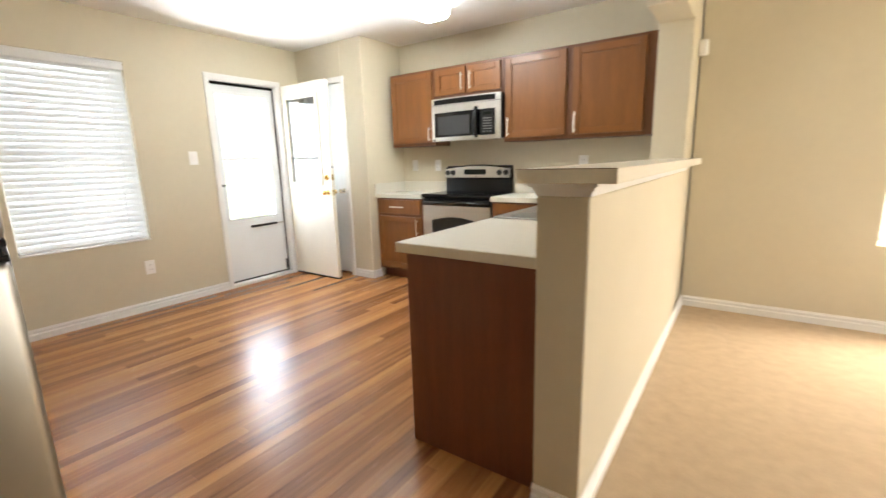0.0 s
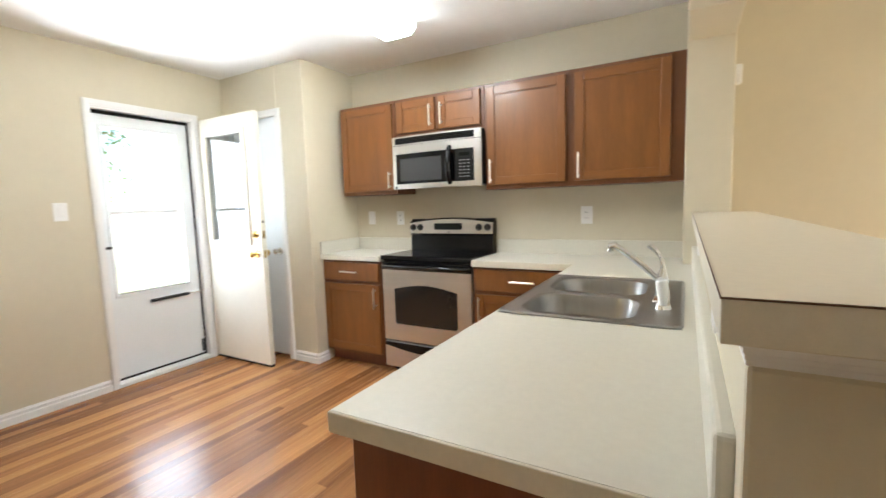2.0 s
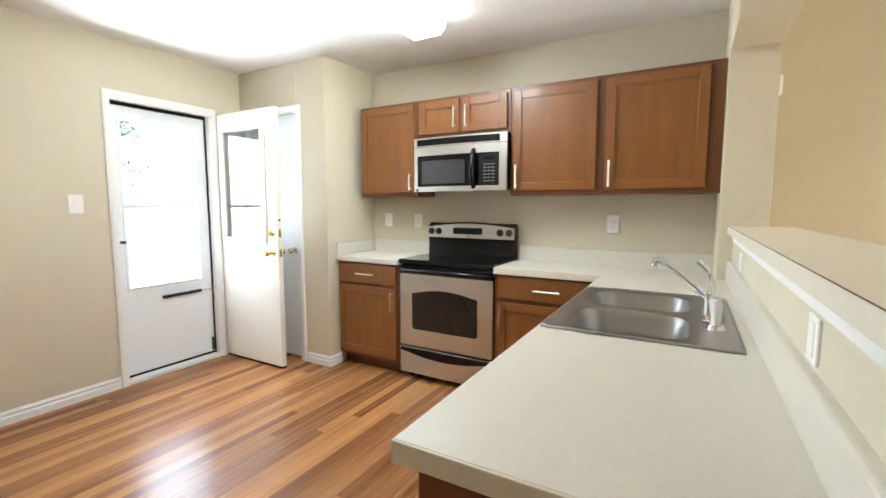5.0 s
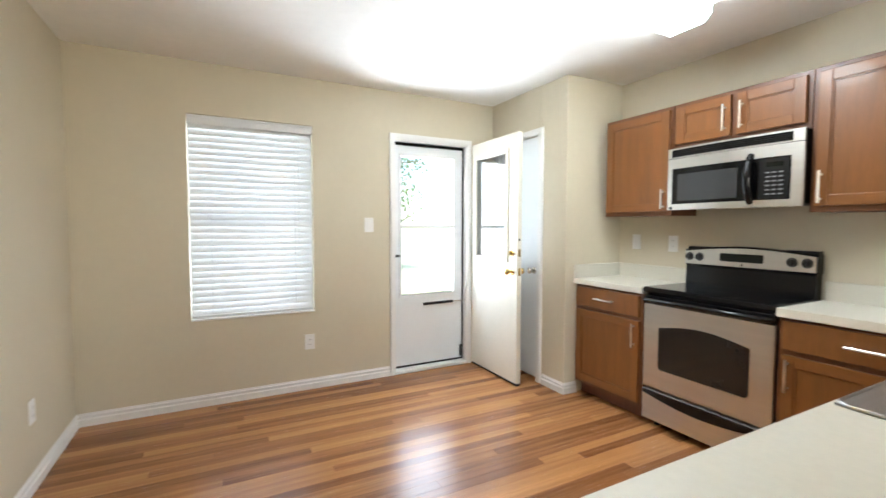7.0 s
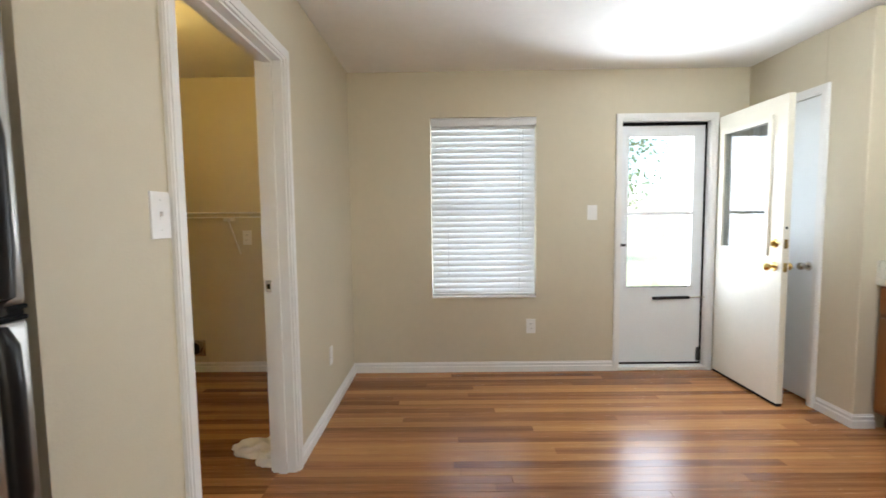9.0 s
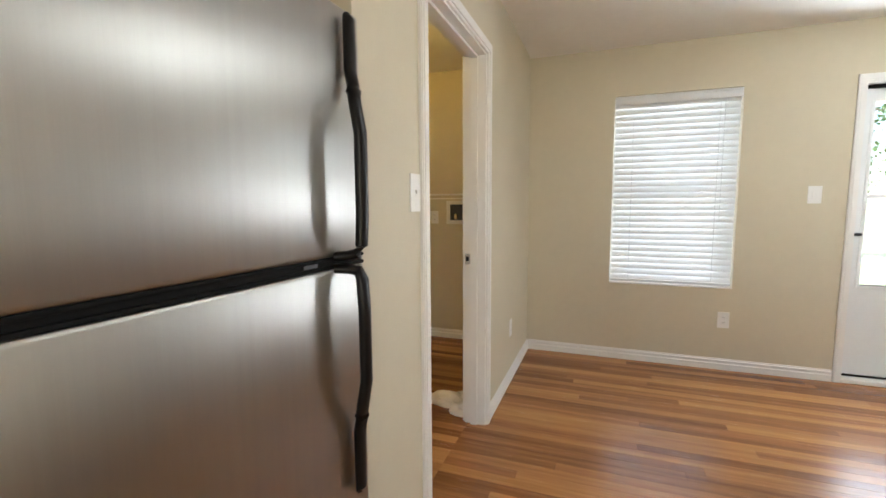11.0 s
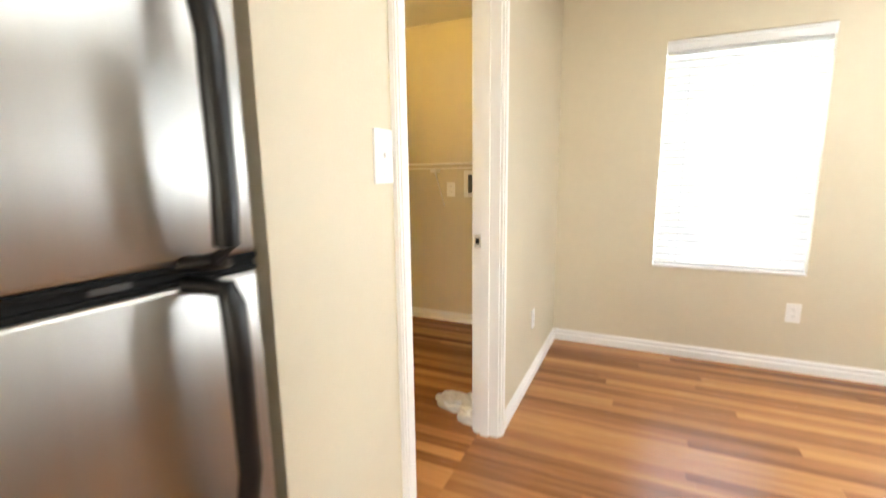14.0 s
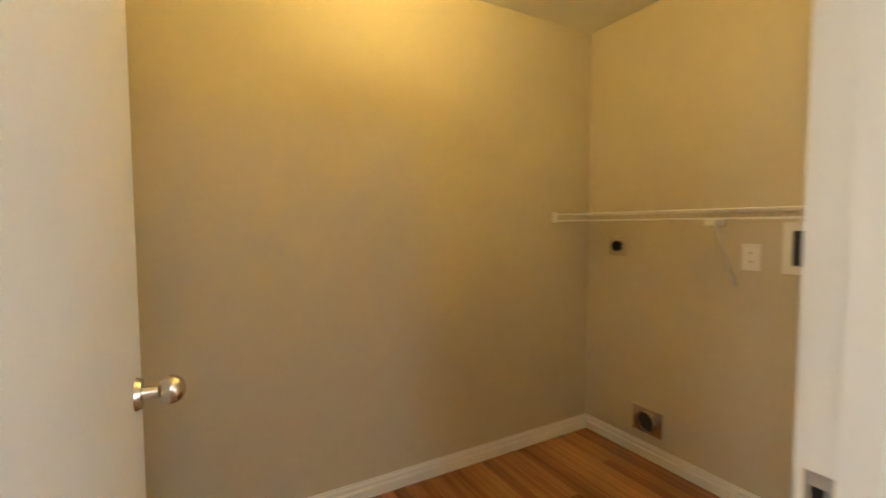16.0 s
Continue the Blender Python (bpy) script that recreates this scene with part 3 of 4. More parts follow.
arch = [(wx0, wz0 + 0.015), (wx0 + 0.015, wz0), (wx1 - 0.015, wz0), (wx1, wz0 + 0.015)] + [(wx1 + (wx0 - wx1) * i / 12, 0.665 + 0.038 * math.sin(math.pi * i / 12)) for i in range(13)]
part("oven_window", prism(arch, "y", RY - 0.002, RY + 0.004), DARKGL, od, "dark arched glass window")
hd = boxes((RX0 + 0.003, RX1 - 0.003, RY - 0.004, RY + 0.03, 0.810, 0.868), bevel=0.004)
part("handle_bar", hd, BLACK, od)
hb = tube([(RX0 + 0.02, RY - 0.004, 0.838), (RX0 + 0.04, RY - 0.04, 0.84), (-2.165, RY - 0.05, 0.842), (RX1 - 0.04, RY - 0.04, 0.84), (RX1 - 0.02, RY - 0.004, 0.838)], 0.016, 10)
part("handle", hb, BLACK, od, "black oven door handle", True)
dr = part("storage_drawer", box(RX0 + 0.003, RX1 - 0.003, RY, RY + 0.035, 0.05, 0.25, 0.006), STEEL, rg, "stainless storage drawer")
grip = [(-2.53 + 0.73 * i / 14, 0.225 - 0.042 * math.sin(math.pi * i / 14)) for i in range(15)]
part("drawer_grip", prism(grip + [(-1.80, 0.246), (-2.53, 0.246)], "y", RY - 0.014, RY + 0.004), BLACK, dr)
for x in (RX0 + 0.06, RX1 - 0.06):
    part("foot", cyl((x, RY + 0.08, 0), (x, RY + 0.08, 0.05), 0.018, seg=12), BLACKP, rg)
bg = part("backguard", prism([(NY - 0.075, 0.90), (NY - 0.004, 0.90), (NY - 0.004, 1.175), (NY - 0.05, 1.175), (NY - 0.078, 1.06), (NY - 0.07, 1.04)], "x", RX0 + 0.012, RX1 - 0.012), BLACK, rg)
n = 14
top = [(RX0 + 0.005 + (RX1 - RX0 - 0.01) * i / n, 1.155 + 0.030 * math.sin(math.pi * i / n)) for i in range(n + 1)]
shell = prism(top[::-1] + [(RX0 + 0.005, 1.05), (RX1 - 0.005, 1.05)], "y", NY - 0.07, NY - 0.008)
part("backguard_crown", shell, BLACK, bg)
face = [(p[0] * 0.985 + -2.165 * 0.015, p[1] - 0.012) for p in top]
part("control_panel", prism(face[::-1] + [(RX0 + 0.012, 1.058), (RX1 - 0.012, 1.058)], "y", NY - 0.082, NY - 0.069), STEEL, bg, "brushed steel control panel")
for x in (-2.505, -2.437, -1.905, -1.832):
    k = part("knob", cyl((x, NY - 0.082, 1.108), (x, NY - 0.104, 1.108), 0.023, 0.019), BLACKP, bg, smooth=True)
    part("pointer", boxes((x - 0.003, x + 0.003, NY - 0.1075, NY - 0.1035, 1.093, 1.125)), GREY, k)
    part("knob_ring", cyl((x, NY - 0.0818, 1.108), (x, NY - 0.0835, 1.108), 0.028), GREY, k)
part("display", prism(rounded(-2.305, -2.05, 1.088, 1.140, 0.012), "y", NY - 0.0835, NY - 0.08), LCD, bg)
part("badge", cyl((-2.17, NY - 0.082, 1.070), (-2.17, NY - 0.0835, 1.070), 0.007), GREY, bg)

# ---- microwave ----
MX0, MX1, MY, MZ0, MZ1 = -2.518, -1.766, 3.52, 1.418, 1.813
mw = thing("microwave", (-2.14, 3.7, MZ0), "stainless over-the-range microwave with black handle", "microwave")
part("body", boxes((MX0 + 0.004, MX1 - 0.004, MY + 0.03, NY, MZ0 + 0.012, MZ1)), BLACKP, mw)


def bowed(x0, x1, z0, z1, off, name, material, parent, label=""):
    pts = [(x0 + (x1 - x0) * i / 12) for i in range(13)]
    f = [(x, MY + 0.03 - 0.022 * math.sin(math.pi * (x - MX0) / (MX1 - MX0)) - off) for x in pts]
    return part(name, prism(f + [(x1, MY + 0.045), (x0, MY + 0.045)], "z", z0, z1), material, parent, label)


bowed(MX0, MX1, 1.75, MZ1, 0.0, "vent_panel", STEEL, mw)
bowed(MX0 + 0.03, MX1 - 0.05, 1.757, 1.803, 0.0025, "vent_grille", BLACKP, mw)
for i in range(4):
    bowed(MX0 + 0.032, MX1 - 0.052, 1.761 + i * 0.011, 1.765 + i * 0.011, 0.005, "vent_louvre", BLACK, mw)
md = bowed(MX0, MX1, MZ0, 1.746, 0.0, "front", STEEL, mw, "brushed stainless front")
bowed(MX0 + 0.035, MX1 - 0.055, 1.455, 1.682, 0.003, "door_glass", BLACK, md)
bowed(MX0 + 0.075, -2.075, 1.475, 1.645, 0.0045, "mesh_window", MWGL, md, "grey mesh viewing window")
pnl = bowed(-1.965, MX1 - 0.06, 1.46, 1.676, 0.0045, "keypad", BLACKP, md)
bowed(-1.93, MX1 - 0.085, 1.63, 1.655, 0.006, "clock_display", LCD, pnl)
for r in range(6):
    for c in range(3):
        bowed(-1.932 + c * 0.03, -1.912 + c * 0.03, 1.482 + r * 0.023, 1.489 + r * 0.023, 0.006, "key", TEXTW, pnl)
part("handle", tube(bend((-2.005, MY + 0.01, 1.44), (-2.0, MY - 0.075, 1.57), (-2.005, MY + 0.01, 1.705), 12), [0.016] + [0.020] * 11 + [0.016], 10), BLACK, md, "curved black door handle", True)
part("badge", cyl((MX0 + 0.03, MY + 0.022, 1.43), (MX0 + 0.03, MY + 0.026, 1.43), 0.011), GREY, md)

# ---- refrigerator ----
FX0, FX1, FY = -1.340, -0.600, 0.130
fr = thing("refrigerator", (-0.96, -0.3, 0), "stainless top-freezer refrigerator with black handles", "refrigerator")
part("body", boxes((FX0 + 0.008, FX1 - 0.008, -0.66, FY - 0.075, 0.03, 1.685), bevel=0.006), BODY, fr, "matte black cabinet sides")
part("kick_grille", boxes((FX0 + 0.02, FX1 - 0.02, -0.02, FY - 0.05, 0.015, 0.09)), BLACKP, fr)
for x in (FX0 + 0.08, FX1 - 0.08):
    part("foot", cyl((x, -0.05, 0), (x, -0.05, 0.03), 0.02, seg=12), BLACKP, fr)
FG = 1.147
lo = part("fridge_door", box(FX0, FX1, FY - 0.07, FY, 0.10, FG - 0.009, 0.012, 3), FRST, fr, "brushed stainless lower door", True)
up = part("freezer_door", box(FX0, FX1, FY - 0.07, FY, FG + 0.011, 1.70, 0.012, 3), FRST, fr, "brushed stainless freezer door", True)
part("top_trim", boxes((FX0 + 0.001, FX1 - 0.001, FY - 0.069, FY - 0.001, FG - 0.012, FG - 0.004), bevel=0.002), RUBBER, lo)
part("bottom_trim", boxes((FX0 + 0.001, FX1 - 0.001, FY - 0.069, FY - 0.001, FG + 0.006, FG + 0.014), bevel=0.002), RUBBER, up)
# solid black strip paints the shade of the open seam
part("gap_filler", boxes((FX0 + 0.004, FX1 - 0.004, FY - 0.06, FY - 0.006, FG - 0.012, FG + 0.014)), RUBBER, fr, "black filler standing in for the shaded gap between the doors")
part("gasket", boxes((FX0 + 0.01, FX1 - 0.01, FY - 0.075, FY - 0.069, 0.11, 1.66)), RUBBER, fr)
part("hinge_cover", boxes((FX1 - 0.08, FX1 - 0.01, FY - 0.12, FY - 0.02, 1.685, 1.71), bevel=0.006), BLACKP, fr)
hx = -1.252


def fridge_handle(parent, z_in, z_fork, z_end):
    """A flat strap that leaves the door's edge at the split, and dives into a long tail on the door."""
    s = 1 if z_end > z_in else -1
    o = FY + 0.050
    pts = [(hx + 0.02, FY - 0.005, z_in), (hx + 0.005, FY + 0.02, z_in + s * 0.002), (hx - 0.005, o - 0.01, z_in + s * 0.006), (hx - 0.005, o, z_in + s * 0.025)]
    pts += [(hx - 0.005, o + 0.004, z_in + (z_fork - z_in) * k) for k in (0.3, 0.6, 0.85)]
    pts += bend((hx - 0.004, o, z_fork - s * 0.02), (hx, o - 0.008, z_fork + s * 0.03), (hx - 0.018, FY + 0.030, z_fork + s * 0.055), 5)
    pts += [(hx - 0.022, FY + 0.020, z_fork + s * 0.09), (hx - 0.024, FY + 0.018, z_end - s * 0.012), (hx - 0.024, FY + 0.012, z_end)]
    k = len(pts)
    return part("handle", tube(pts, [0.011] * 2 + [0.013] * (k - 4) + [0.012, 0.007], 12, flat=1.3), BLACKP, parent, "black plastic strap handle", True)


fridge_handle(lo, FG - 0.012, 0.835, 0.592)
fridge_handle(up, FG + 0.014, 1.47, 1.68)
part("badge", boxes((-1.17, -1.13, FY - 0.001, FY + 0.0005, FG - 0.001, FG + 0.006)), GREY, up)

# it stands slightly askew in its alcove
fr.matrix_basis = Matrix.Translation((FX0, FY, 0)) @ Matrix.Rotation(radians(-3.5), 4, "Z") @ Matrix.Translation((-FX0, -FY, 0)) @ fr.matrix_basis

# ---- window and blind ----
def window(name, y0, y1, z0, z1, x):
    w = thing(name, (x, (y0 + y1) / 2, z0), "white framed single-hung window behind blinds", "window")
    w["kind"] = "structure"
    for a, b, c, d in ((y0, y0 + 0.04, z0, z1), (y1 - 0.04, y1, z0, z1), (y0 + 0.04, y1 - 0.04, z0, z0 + 0.04), (y0 + 0.04, y1 - 0.04, z1 - 0.04, z1), (y0 + 0.04, y1 - 0.04, (z0 + z1) / 2 - 0.02, (z0 + z1) / 2 + 0.02)):
        part("window_frame", boxes((x - 0.02, x + 0.02, a, b, c, d)), TRIM, w)
    for c, d in ((z0 + 0.04, (z0 + z1) / 2 - 0.02), ((z0 + z1) / 2 + 0.02, z1 - 0.04)):
        p = part("pane", boxes((x - 0.003, x + 0.003, y0 + 0.04, y1 - 0.04, c, d)), GLASS, w)
        p.visible_shadow = False
    return w


def slat_mesh(y0, y1, tilt=61):
    bm = bmesh.new()
    rows = []
    for i in range(5):
        u = -0.0285 + 0.057 * i / 4
        s = 0.003 * (1 - (2 * i / 4 - 1) ** 2)
        rows.append((u * math.cos(radians(tilt)) + s * math.sin(radians(tilt)), -u * math.sin(radians(tilt)) + s * math.cos(radians(tilt))))
    lo_ = [[bm.verts.new((p[0], y, p[1])) for p in rows] for y in (y0, y1)]
    up_ = [[bm.verts.new((p[0] + 0.0025, y, p[1] + 0.0015)) for p in rows] for y in (y0, y1)]
    for L in (lo_, up_):
        for i in range(4):
            bm.faces.new((L[0][i], L[0][i + 1], L[1][i + 1], L[1][i]))
    for k in (0, 4):
        bm.faces.new((lo_[0][k], lo_[1][k], up_[1][k], up_[0][k]))
    for e in (0, 1):
        for i in range(4):
            bm.faces.new((lo_[e][i], lo_[e][i + 1], up_[e][i + 1], up_[e][i]))
    return bm


def blind(y0, y1, z0, z1, x, label):
    b = thing("window_blind", (x, (y0 + y1) / 2, z1), label, "blind", "closed slat blinds")
    part("headrail", boxes((x - 0.025, x + 0.028, y0 + 0.004, y1 - 0.004, z1 - 0.062, z1 - 0.004), bevel=0.004), SLAT, b)
    part("valance", boxes((x + 0.0285, x + 0.034, y0 + 0.003, y1 - 0.003, z1 - 0.068, z1 - 0.022), (x + 0.0285, x + 0.039, y0 + 0.003, y1 - 0.003, z1 - 0.021, z1 - 0.006), bevel=0.002), SLAT, b)
    part("bottom_rail", boxes((x - 0.02, x + 0.022, y0 + 0.008, y1 - 0.008, z0 + 0.014, z0 + 0.036), bevel=0.004), SLAT, b)
    n = 30
    first = None
    for i in range(n):
        z = z0 + 0.055 + (z1 - z0 - 0.125) * i / (n - 1)
        if first is None:
            first = part("slat", slat_mesh(y0 + 0.008, y1 - 0.008), SLAT, b)
            first.location = (x, 0, z)
            first.matrix_parent_inverse = b.matrix_basis.inverted()
        else:
            o = first.copy()
            scene.collection.objects.link(o)
            o.location = (x, 0, z)
    for y in (y0 + 0.14, y1 - 0.14):
        part("ladder_cord", boxes((x + 0.026, x + 0.0275, y - 0.0015, y + 0.0015, z0 + 0.03, z1 - 0.06)), SLAT, b)
    part("lift_cord", boxes((x + 0.030, x + 0.0325, y1 - 0.112, y1 - 0.109, z1 - 0.95, z1 - 0.06)), SLAT, b)
    return b


window("window_1", WIN[0], WIN[1], WIN[2], WIN[3], WX - 0.11)
kb = blind(WIN[0], WIN[1], WIN[2], WIN[3], WX - 0.032, "white faux-wood slat blind, closed, in the window recess")
setting("window_sill", box(WX - 0.14, WX + 0.012, WIN[0] + 0.001, WIN[1] - 0.001, WIN[2] - 0.002, WIN[2] + 0.012, 0.004), TRIM, "white painted window sill", "sill")
lb = blind(LW[0], LW[1], LW[2], LW[3], WX - 0.032, "white slat blind, closed, in the living room window")
lb.matrix_basis = Matrix.Translation(((LW[0] + LW[1]) / 2, 4.11, LW[3])) @ Matrix.Rotation(radians(-90), 4, "Z")

# ---- back door, storm door ----
sd = thing("door_1", (WX - 0.1, 2.63, 0), "white aluminium storm door with clear glass, closed", "storm door")
sd["kind"] = "structure"
sx0, sx1 = WX - 0.10, WX - 0.065
gy0, gy1, gz0, gz1, gm = 2.35, 2.882, 0.69, 1.93, 1.306
part("frame", boxes((sx0, sx1, DOOR[0] + 0.012, gy0, 0.045, 2.045), (sx0, sx1, gy1, DOOR[1] - 0.015, 0.045, 2.045), (sx0, sx1, gy0, gy1, gz1, 2.045), (sx0, sx1, gy0, gy1, 0.045, gz0)), DOORW, sd)
part("glass_stop", boxes((sx1, sx1 + 0.008, gy0 - 0.02, gy0, gz0 - 0.025, gz1 + 0.02), (sx1, sx1 + 0.008, gy1, gy1 + 0.02, gz0 - 0.025, gz1 + 0.02), (sx1, sx1 + 0.008, gy0, gy1, gz0 - 0.025, gz0), (sx1, sx1 + 0.008, gy0, gy1, gz1, gz1 + 0.02), bevel=0.002), DOORW, sd)
part("glass_gasket", boxes((sx1 - 0.006, sx1 + 0.0085, gy0 + 0.002, gy1 - 0.002, gz0 + 0.0, gz0 + 0.006)), RUBBER, sd, "dark gasket line under the glass")
part("mid_rail", boxes((sx0 + 0.006, sx1 + 0.004, gy0, gy1, gm - 0.011, gm + 0.011)), DOORW, sd)
for a, b in ((gz0, gm - 0.011), (gm + 0.011, gz1)):
    p = part("pane", boxes((sx0 + 0.012, sx0 + 0.016, gy0, gy1, a, b)), GLASS, sd)
    p.visible_shadow = False
part("latch", boxes((sx1, sx1 + 0.03, 2.268, 2.332, 1.036, 1.056), bevel=0.004), BLACKP, sd, "small black latch")
part("latch", boxes((sx1, sx1 + 0.012, 2.284, 2.298, 1.026, 1.066), bevel=0.003), BLACKP, sd)
cl = part("closer", cyl((sx1 + 0.03, 2.56, 0.60), (sx1 + 0.03, 2.86, 0.604), 0.013), BLACKP, sd, "black pneumatic door closer", True)
part("closer_rod", cyl((sx1 + 0.03, 2.86, 0.604), (sx1 + 0.045, 2.985, 0.608), 0.005, seg=8), NICKEL, cl)
part("hinge_bracket", boxes((sx1, sx1 + 0.012, 2.95, 2.978, 0.06, 0.17)), GREY, sd)
part("sweep", boxes((sx0 - 0.002, sx1 + 0.004, DOOR[0] + 0.014, DOOR[1] - 0.016, 0.028, 0.046)), RUBBER, sd)
setting("jamb_back_door", boxes((WX - 0.14, WX, DOOR[0] - 0.0, DOOR[0] + 0.011, 0, DOOR[2]), (WX - 0.14, WX, DOOR[1] - 0.013, DOOR[1], 0, DOOR[2]), (WX - 0.14, WX, DOOR[0], DOOR[1], DOOR[2] - 0.018, DOOR[2])), TRIM, "white painted door jamb", "door jamb")
setting("threshold", box(WX - 0.14, WX + 0.018, DOOR[0] + 0.001, DOOR[1] - 0.001, 0.0, 0.03, 0.006), TRIM, "white painted door threshold", "threshold")
setting("weatherstrip", boxes((WX - 0.062, WX - 0.05, DOOR[0] + 0.012, DOOR[1] - 0.014, 2.022, 2.046), (WX - 0.062, WX - 0.05, DOOR[1] - 0.022, DOOR[1] - 0.0132, 0.03, 2.046)), RUBBER, "black rubber weatherstrip", "weatherstrip")

ed = thing("door_2", (WX + 0.03, 3.055, 0), "cream half-glazed back door, standing wide open", "door")
ed["kind"] = "structure"
ex0, ex1, ey0, ey1 = -4.155, -3.455, 3.035, 3.078
wx0, wx1, wz0, wz1 = -4.082, -3.607, 1.038, 1.922
part("slab", boxes((ex0, wx0, ey0, ey1, 0.022, 2.062), (wx1, ex1, ey0, ey1, 0.022, 2.062), (wx0, wx1, ey0, ey1, 0.022, wz0), (wx0, wx1, ey0, ey1, wz1, 2.062)), CREAM, ed)
for f in (ey0, ey1):
    part("glazing_frame", boxes((wx0 - 0.03, wx0 + 0.008, f - 0.012, f + 0.012, wz0 - 0.03, wz1 + 0.03), (wx1 - 0.008, wx1 + 0.03, f - 0.012, f + 0.012, wz0 - 0.03, wz1 + 0.03), (wx0 + 0.008, wx1 - 0.008, f - 0.012, f + 0.012, wz0 - 0.03, wz0 + 0.008), (wx0 + 0.008, wx1 - 0.008, f - 0.012, f + 0.012, wz1 - 0.008, wz1 + 0.03), bevel=0.004), CREAM, ed)
p = part("pane", boxes((wx0, wx1, 3.037, 3.042, wz0, wz1)), DOORGL, ed)
p.visible_shadow = False
part("sweep", boxes((ex0, ex1, ey0 + 0.004, ey1 - 0.004, 0.004, 0.024)), RUBBER, ed)
for z, nm in ((0.94, "knob"), (1.095, "deadbolt")):
    for s, f in ((-1, ey0), (1, ey1)):
        k = part(nm, cyl((-3.52, f, z), (-3.52, f + s * 0.012, z), 0.032, 0.026), BRASS, ed, "polished brass", True)
        if nm == "knob":
            part("neck", cyl((-3.52, f + s * 0.01, z), (-3.52, f + s * 0.04, z), 0.012), BRASS, k, smooth=True)
            part("grip", ball((-3.52, f + s * 0.052, z), 0.027, (1, 0.8, 1)), BRASS, k, smooth=True)
        else:
            part("thumb_turn", box(-3.526, -3.514, *sorted((f + s * 0.01, f + s * 0.03)), z - 0.018, z + 0.018, 0.004), BRASS, k)
    part("latch_plate", boxes((ex1, ex1 + 0.002, 3.045, 3.068, z - 0.03, z + 0.03)), BRASS, ed)
part("edge_hole", cyl((ex1, 3.056, 1.20), (ex1 + 0.0015, 3.056, 1.20), 0.009, seg=10), BLACKP, ed)

pd = thing("door_3", (-3.8, PY + 0.02, 0), "plain white pantry door, closed", "door")
pd["kind"] = "structure"
part("slab", boxes((-4.045, -3.492, PY + 0.006, PY + 0.041, 0.025, 2.0595), bevel=0.002), DOORW, pd)
k = part("knob", cyl((-3.545, PY + 0.006, 0.937), (-3.545, PY - 0.004, 0.937), 0.031, 0.026), NICKEL, pd, "satin nickel knob", True)
part("grip", ball((-3.545, PY - 0.045, 0.937), 0.026, (1, 0.85, 1), bm=cyl((-3.545, PY, 0.937), (-3.545, PY - 0.035, 0.937), 0.011)), NICKEL, k, smooth=True)
# black sheet in place of the unlit pantry, out of sight
setting("pantry_dark_sheet", boxes((-4.18, PX - 0.1, NY - 0.02, NY, 0, CZ)), BLACKP, "unseen black sheet standing in for the pantry's darkness", "wall")

# ---- laundry door ----
ldr = thing("door_4", (-1.96, -0.06, 0), "white flush laundry door, standing wide open", "door")
ldr["kind"] = "structure"
part("slab", box(-1.975, -1.94, -0.885, -0.075, 0.012, 2.04, 0.003), DOORW, ldr)
for s, f in ((-1, -1.975), (1, -1.94)):
    k = part("knob", cyl((f, -0.825, 0.972), (f + s * 0.010, -0.825, 0.972), 0.032, 0.028), NICKEL, ldr, "satin nickel knob", True)
    part("neck", cyl((f + s * 0.008, -0.825, 0.972), (f + s * 0.04, -0.825, 0.972), 0.013, 0.011), NICKEL, k, smooth=True)
    part("grip", ball((f + s * 0.058, -0.825, 0.972), 0.028, (0.9, 1, 1), 20), NICKEL, k, smooth=True)
part("latch_plate", boxes((-1.971, -1.944, -0.8865, -0.885, 0.945, 1.0)), NICKEL, ldr)
for z in (0.22, 1.02, 1.85):
    h = part("hinge", cyl((-1.932, -0.068, z - 0.05), (-1.932, -0.068, z + 0.05), 0.007, seg=12), TRIM, ldr, "hinge painted over in white", True)
    part("hinge_leaf", boxes((-1.9705, -1.932, -0.0755, -0.0725, z - 0.05, z + 0.05), (-1.934, -1.916, -0.07, -0.066, z - 0.05, z + 0.05)), TRIM, h)

ldr.matrix_basis = Matrix.Translation((-1.939, -0.06, 0)) @ Matrix.Rotation(radians(-3.0), 4, "Z")

# ---- light fittings ----
fx = thing("ceiling_light", (-2.18, 2.53, CZ), "lit white fluorescent wraparound ceiling light", "ceiling light")
part("housing", boxes((-2.26, -2.10, 2.0, 3.2, CZ - 0.03, CZ)), TRIM, fx)
part("diffuser", prism([(-2.315, CZ - 0.005), (-2.31, CZ - 0.045), (-2.275, CZ - 0.078), (-2.085, CZ - 0.078), (-2.05, CZ - 0.045), (-2.045, CZ - 0.005)], "y", 2.01, 3.19), TUBE, fx)
for y0, y1 in ((1.995, 2.009), (3.191, 3.205)):
    part("end_cap", prism([(-2.318, CZ - 0.002), (-2.313, CZ - 0.047), (-2.277, CZ - 0.081), (-2.083, CZ - 0.081), (-2.047, CZ - 0.047), (-2.042, CZ - 0.002)], "y", y0, y1), ENDCAP, fx)
lg = thing("laundry_light", (-2.85, -0.95, CZ), "small warm laundry ceiling light, out of view, its form assumed", "ceiling light")
part("canopy", cyl((-2.85, -0.95, CZ), (-2.85, -0.95, CZ - 0.025), 0.07), NICKEL, lg, smooth=True)
part("lamp_holder", cyl((-2.85, -0.95, CZ - 0.02), (-2.85, -0.95, CZ - 0.08), 0.022), WHITEP, lg, smooth=True)

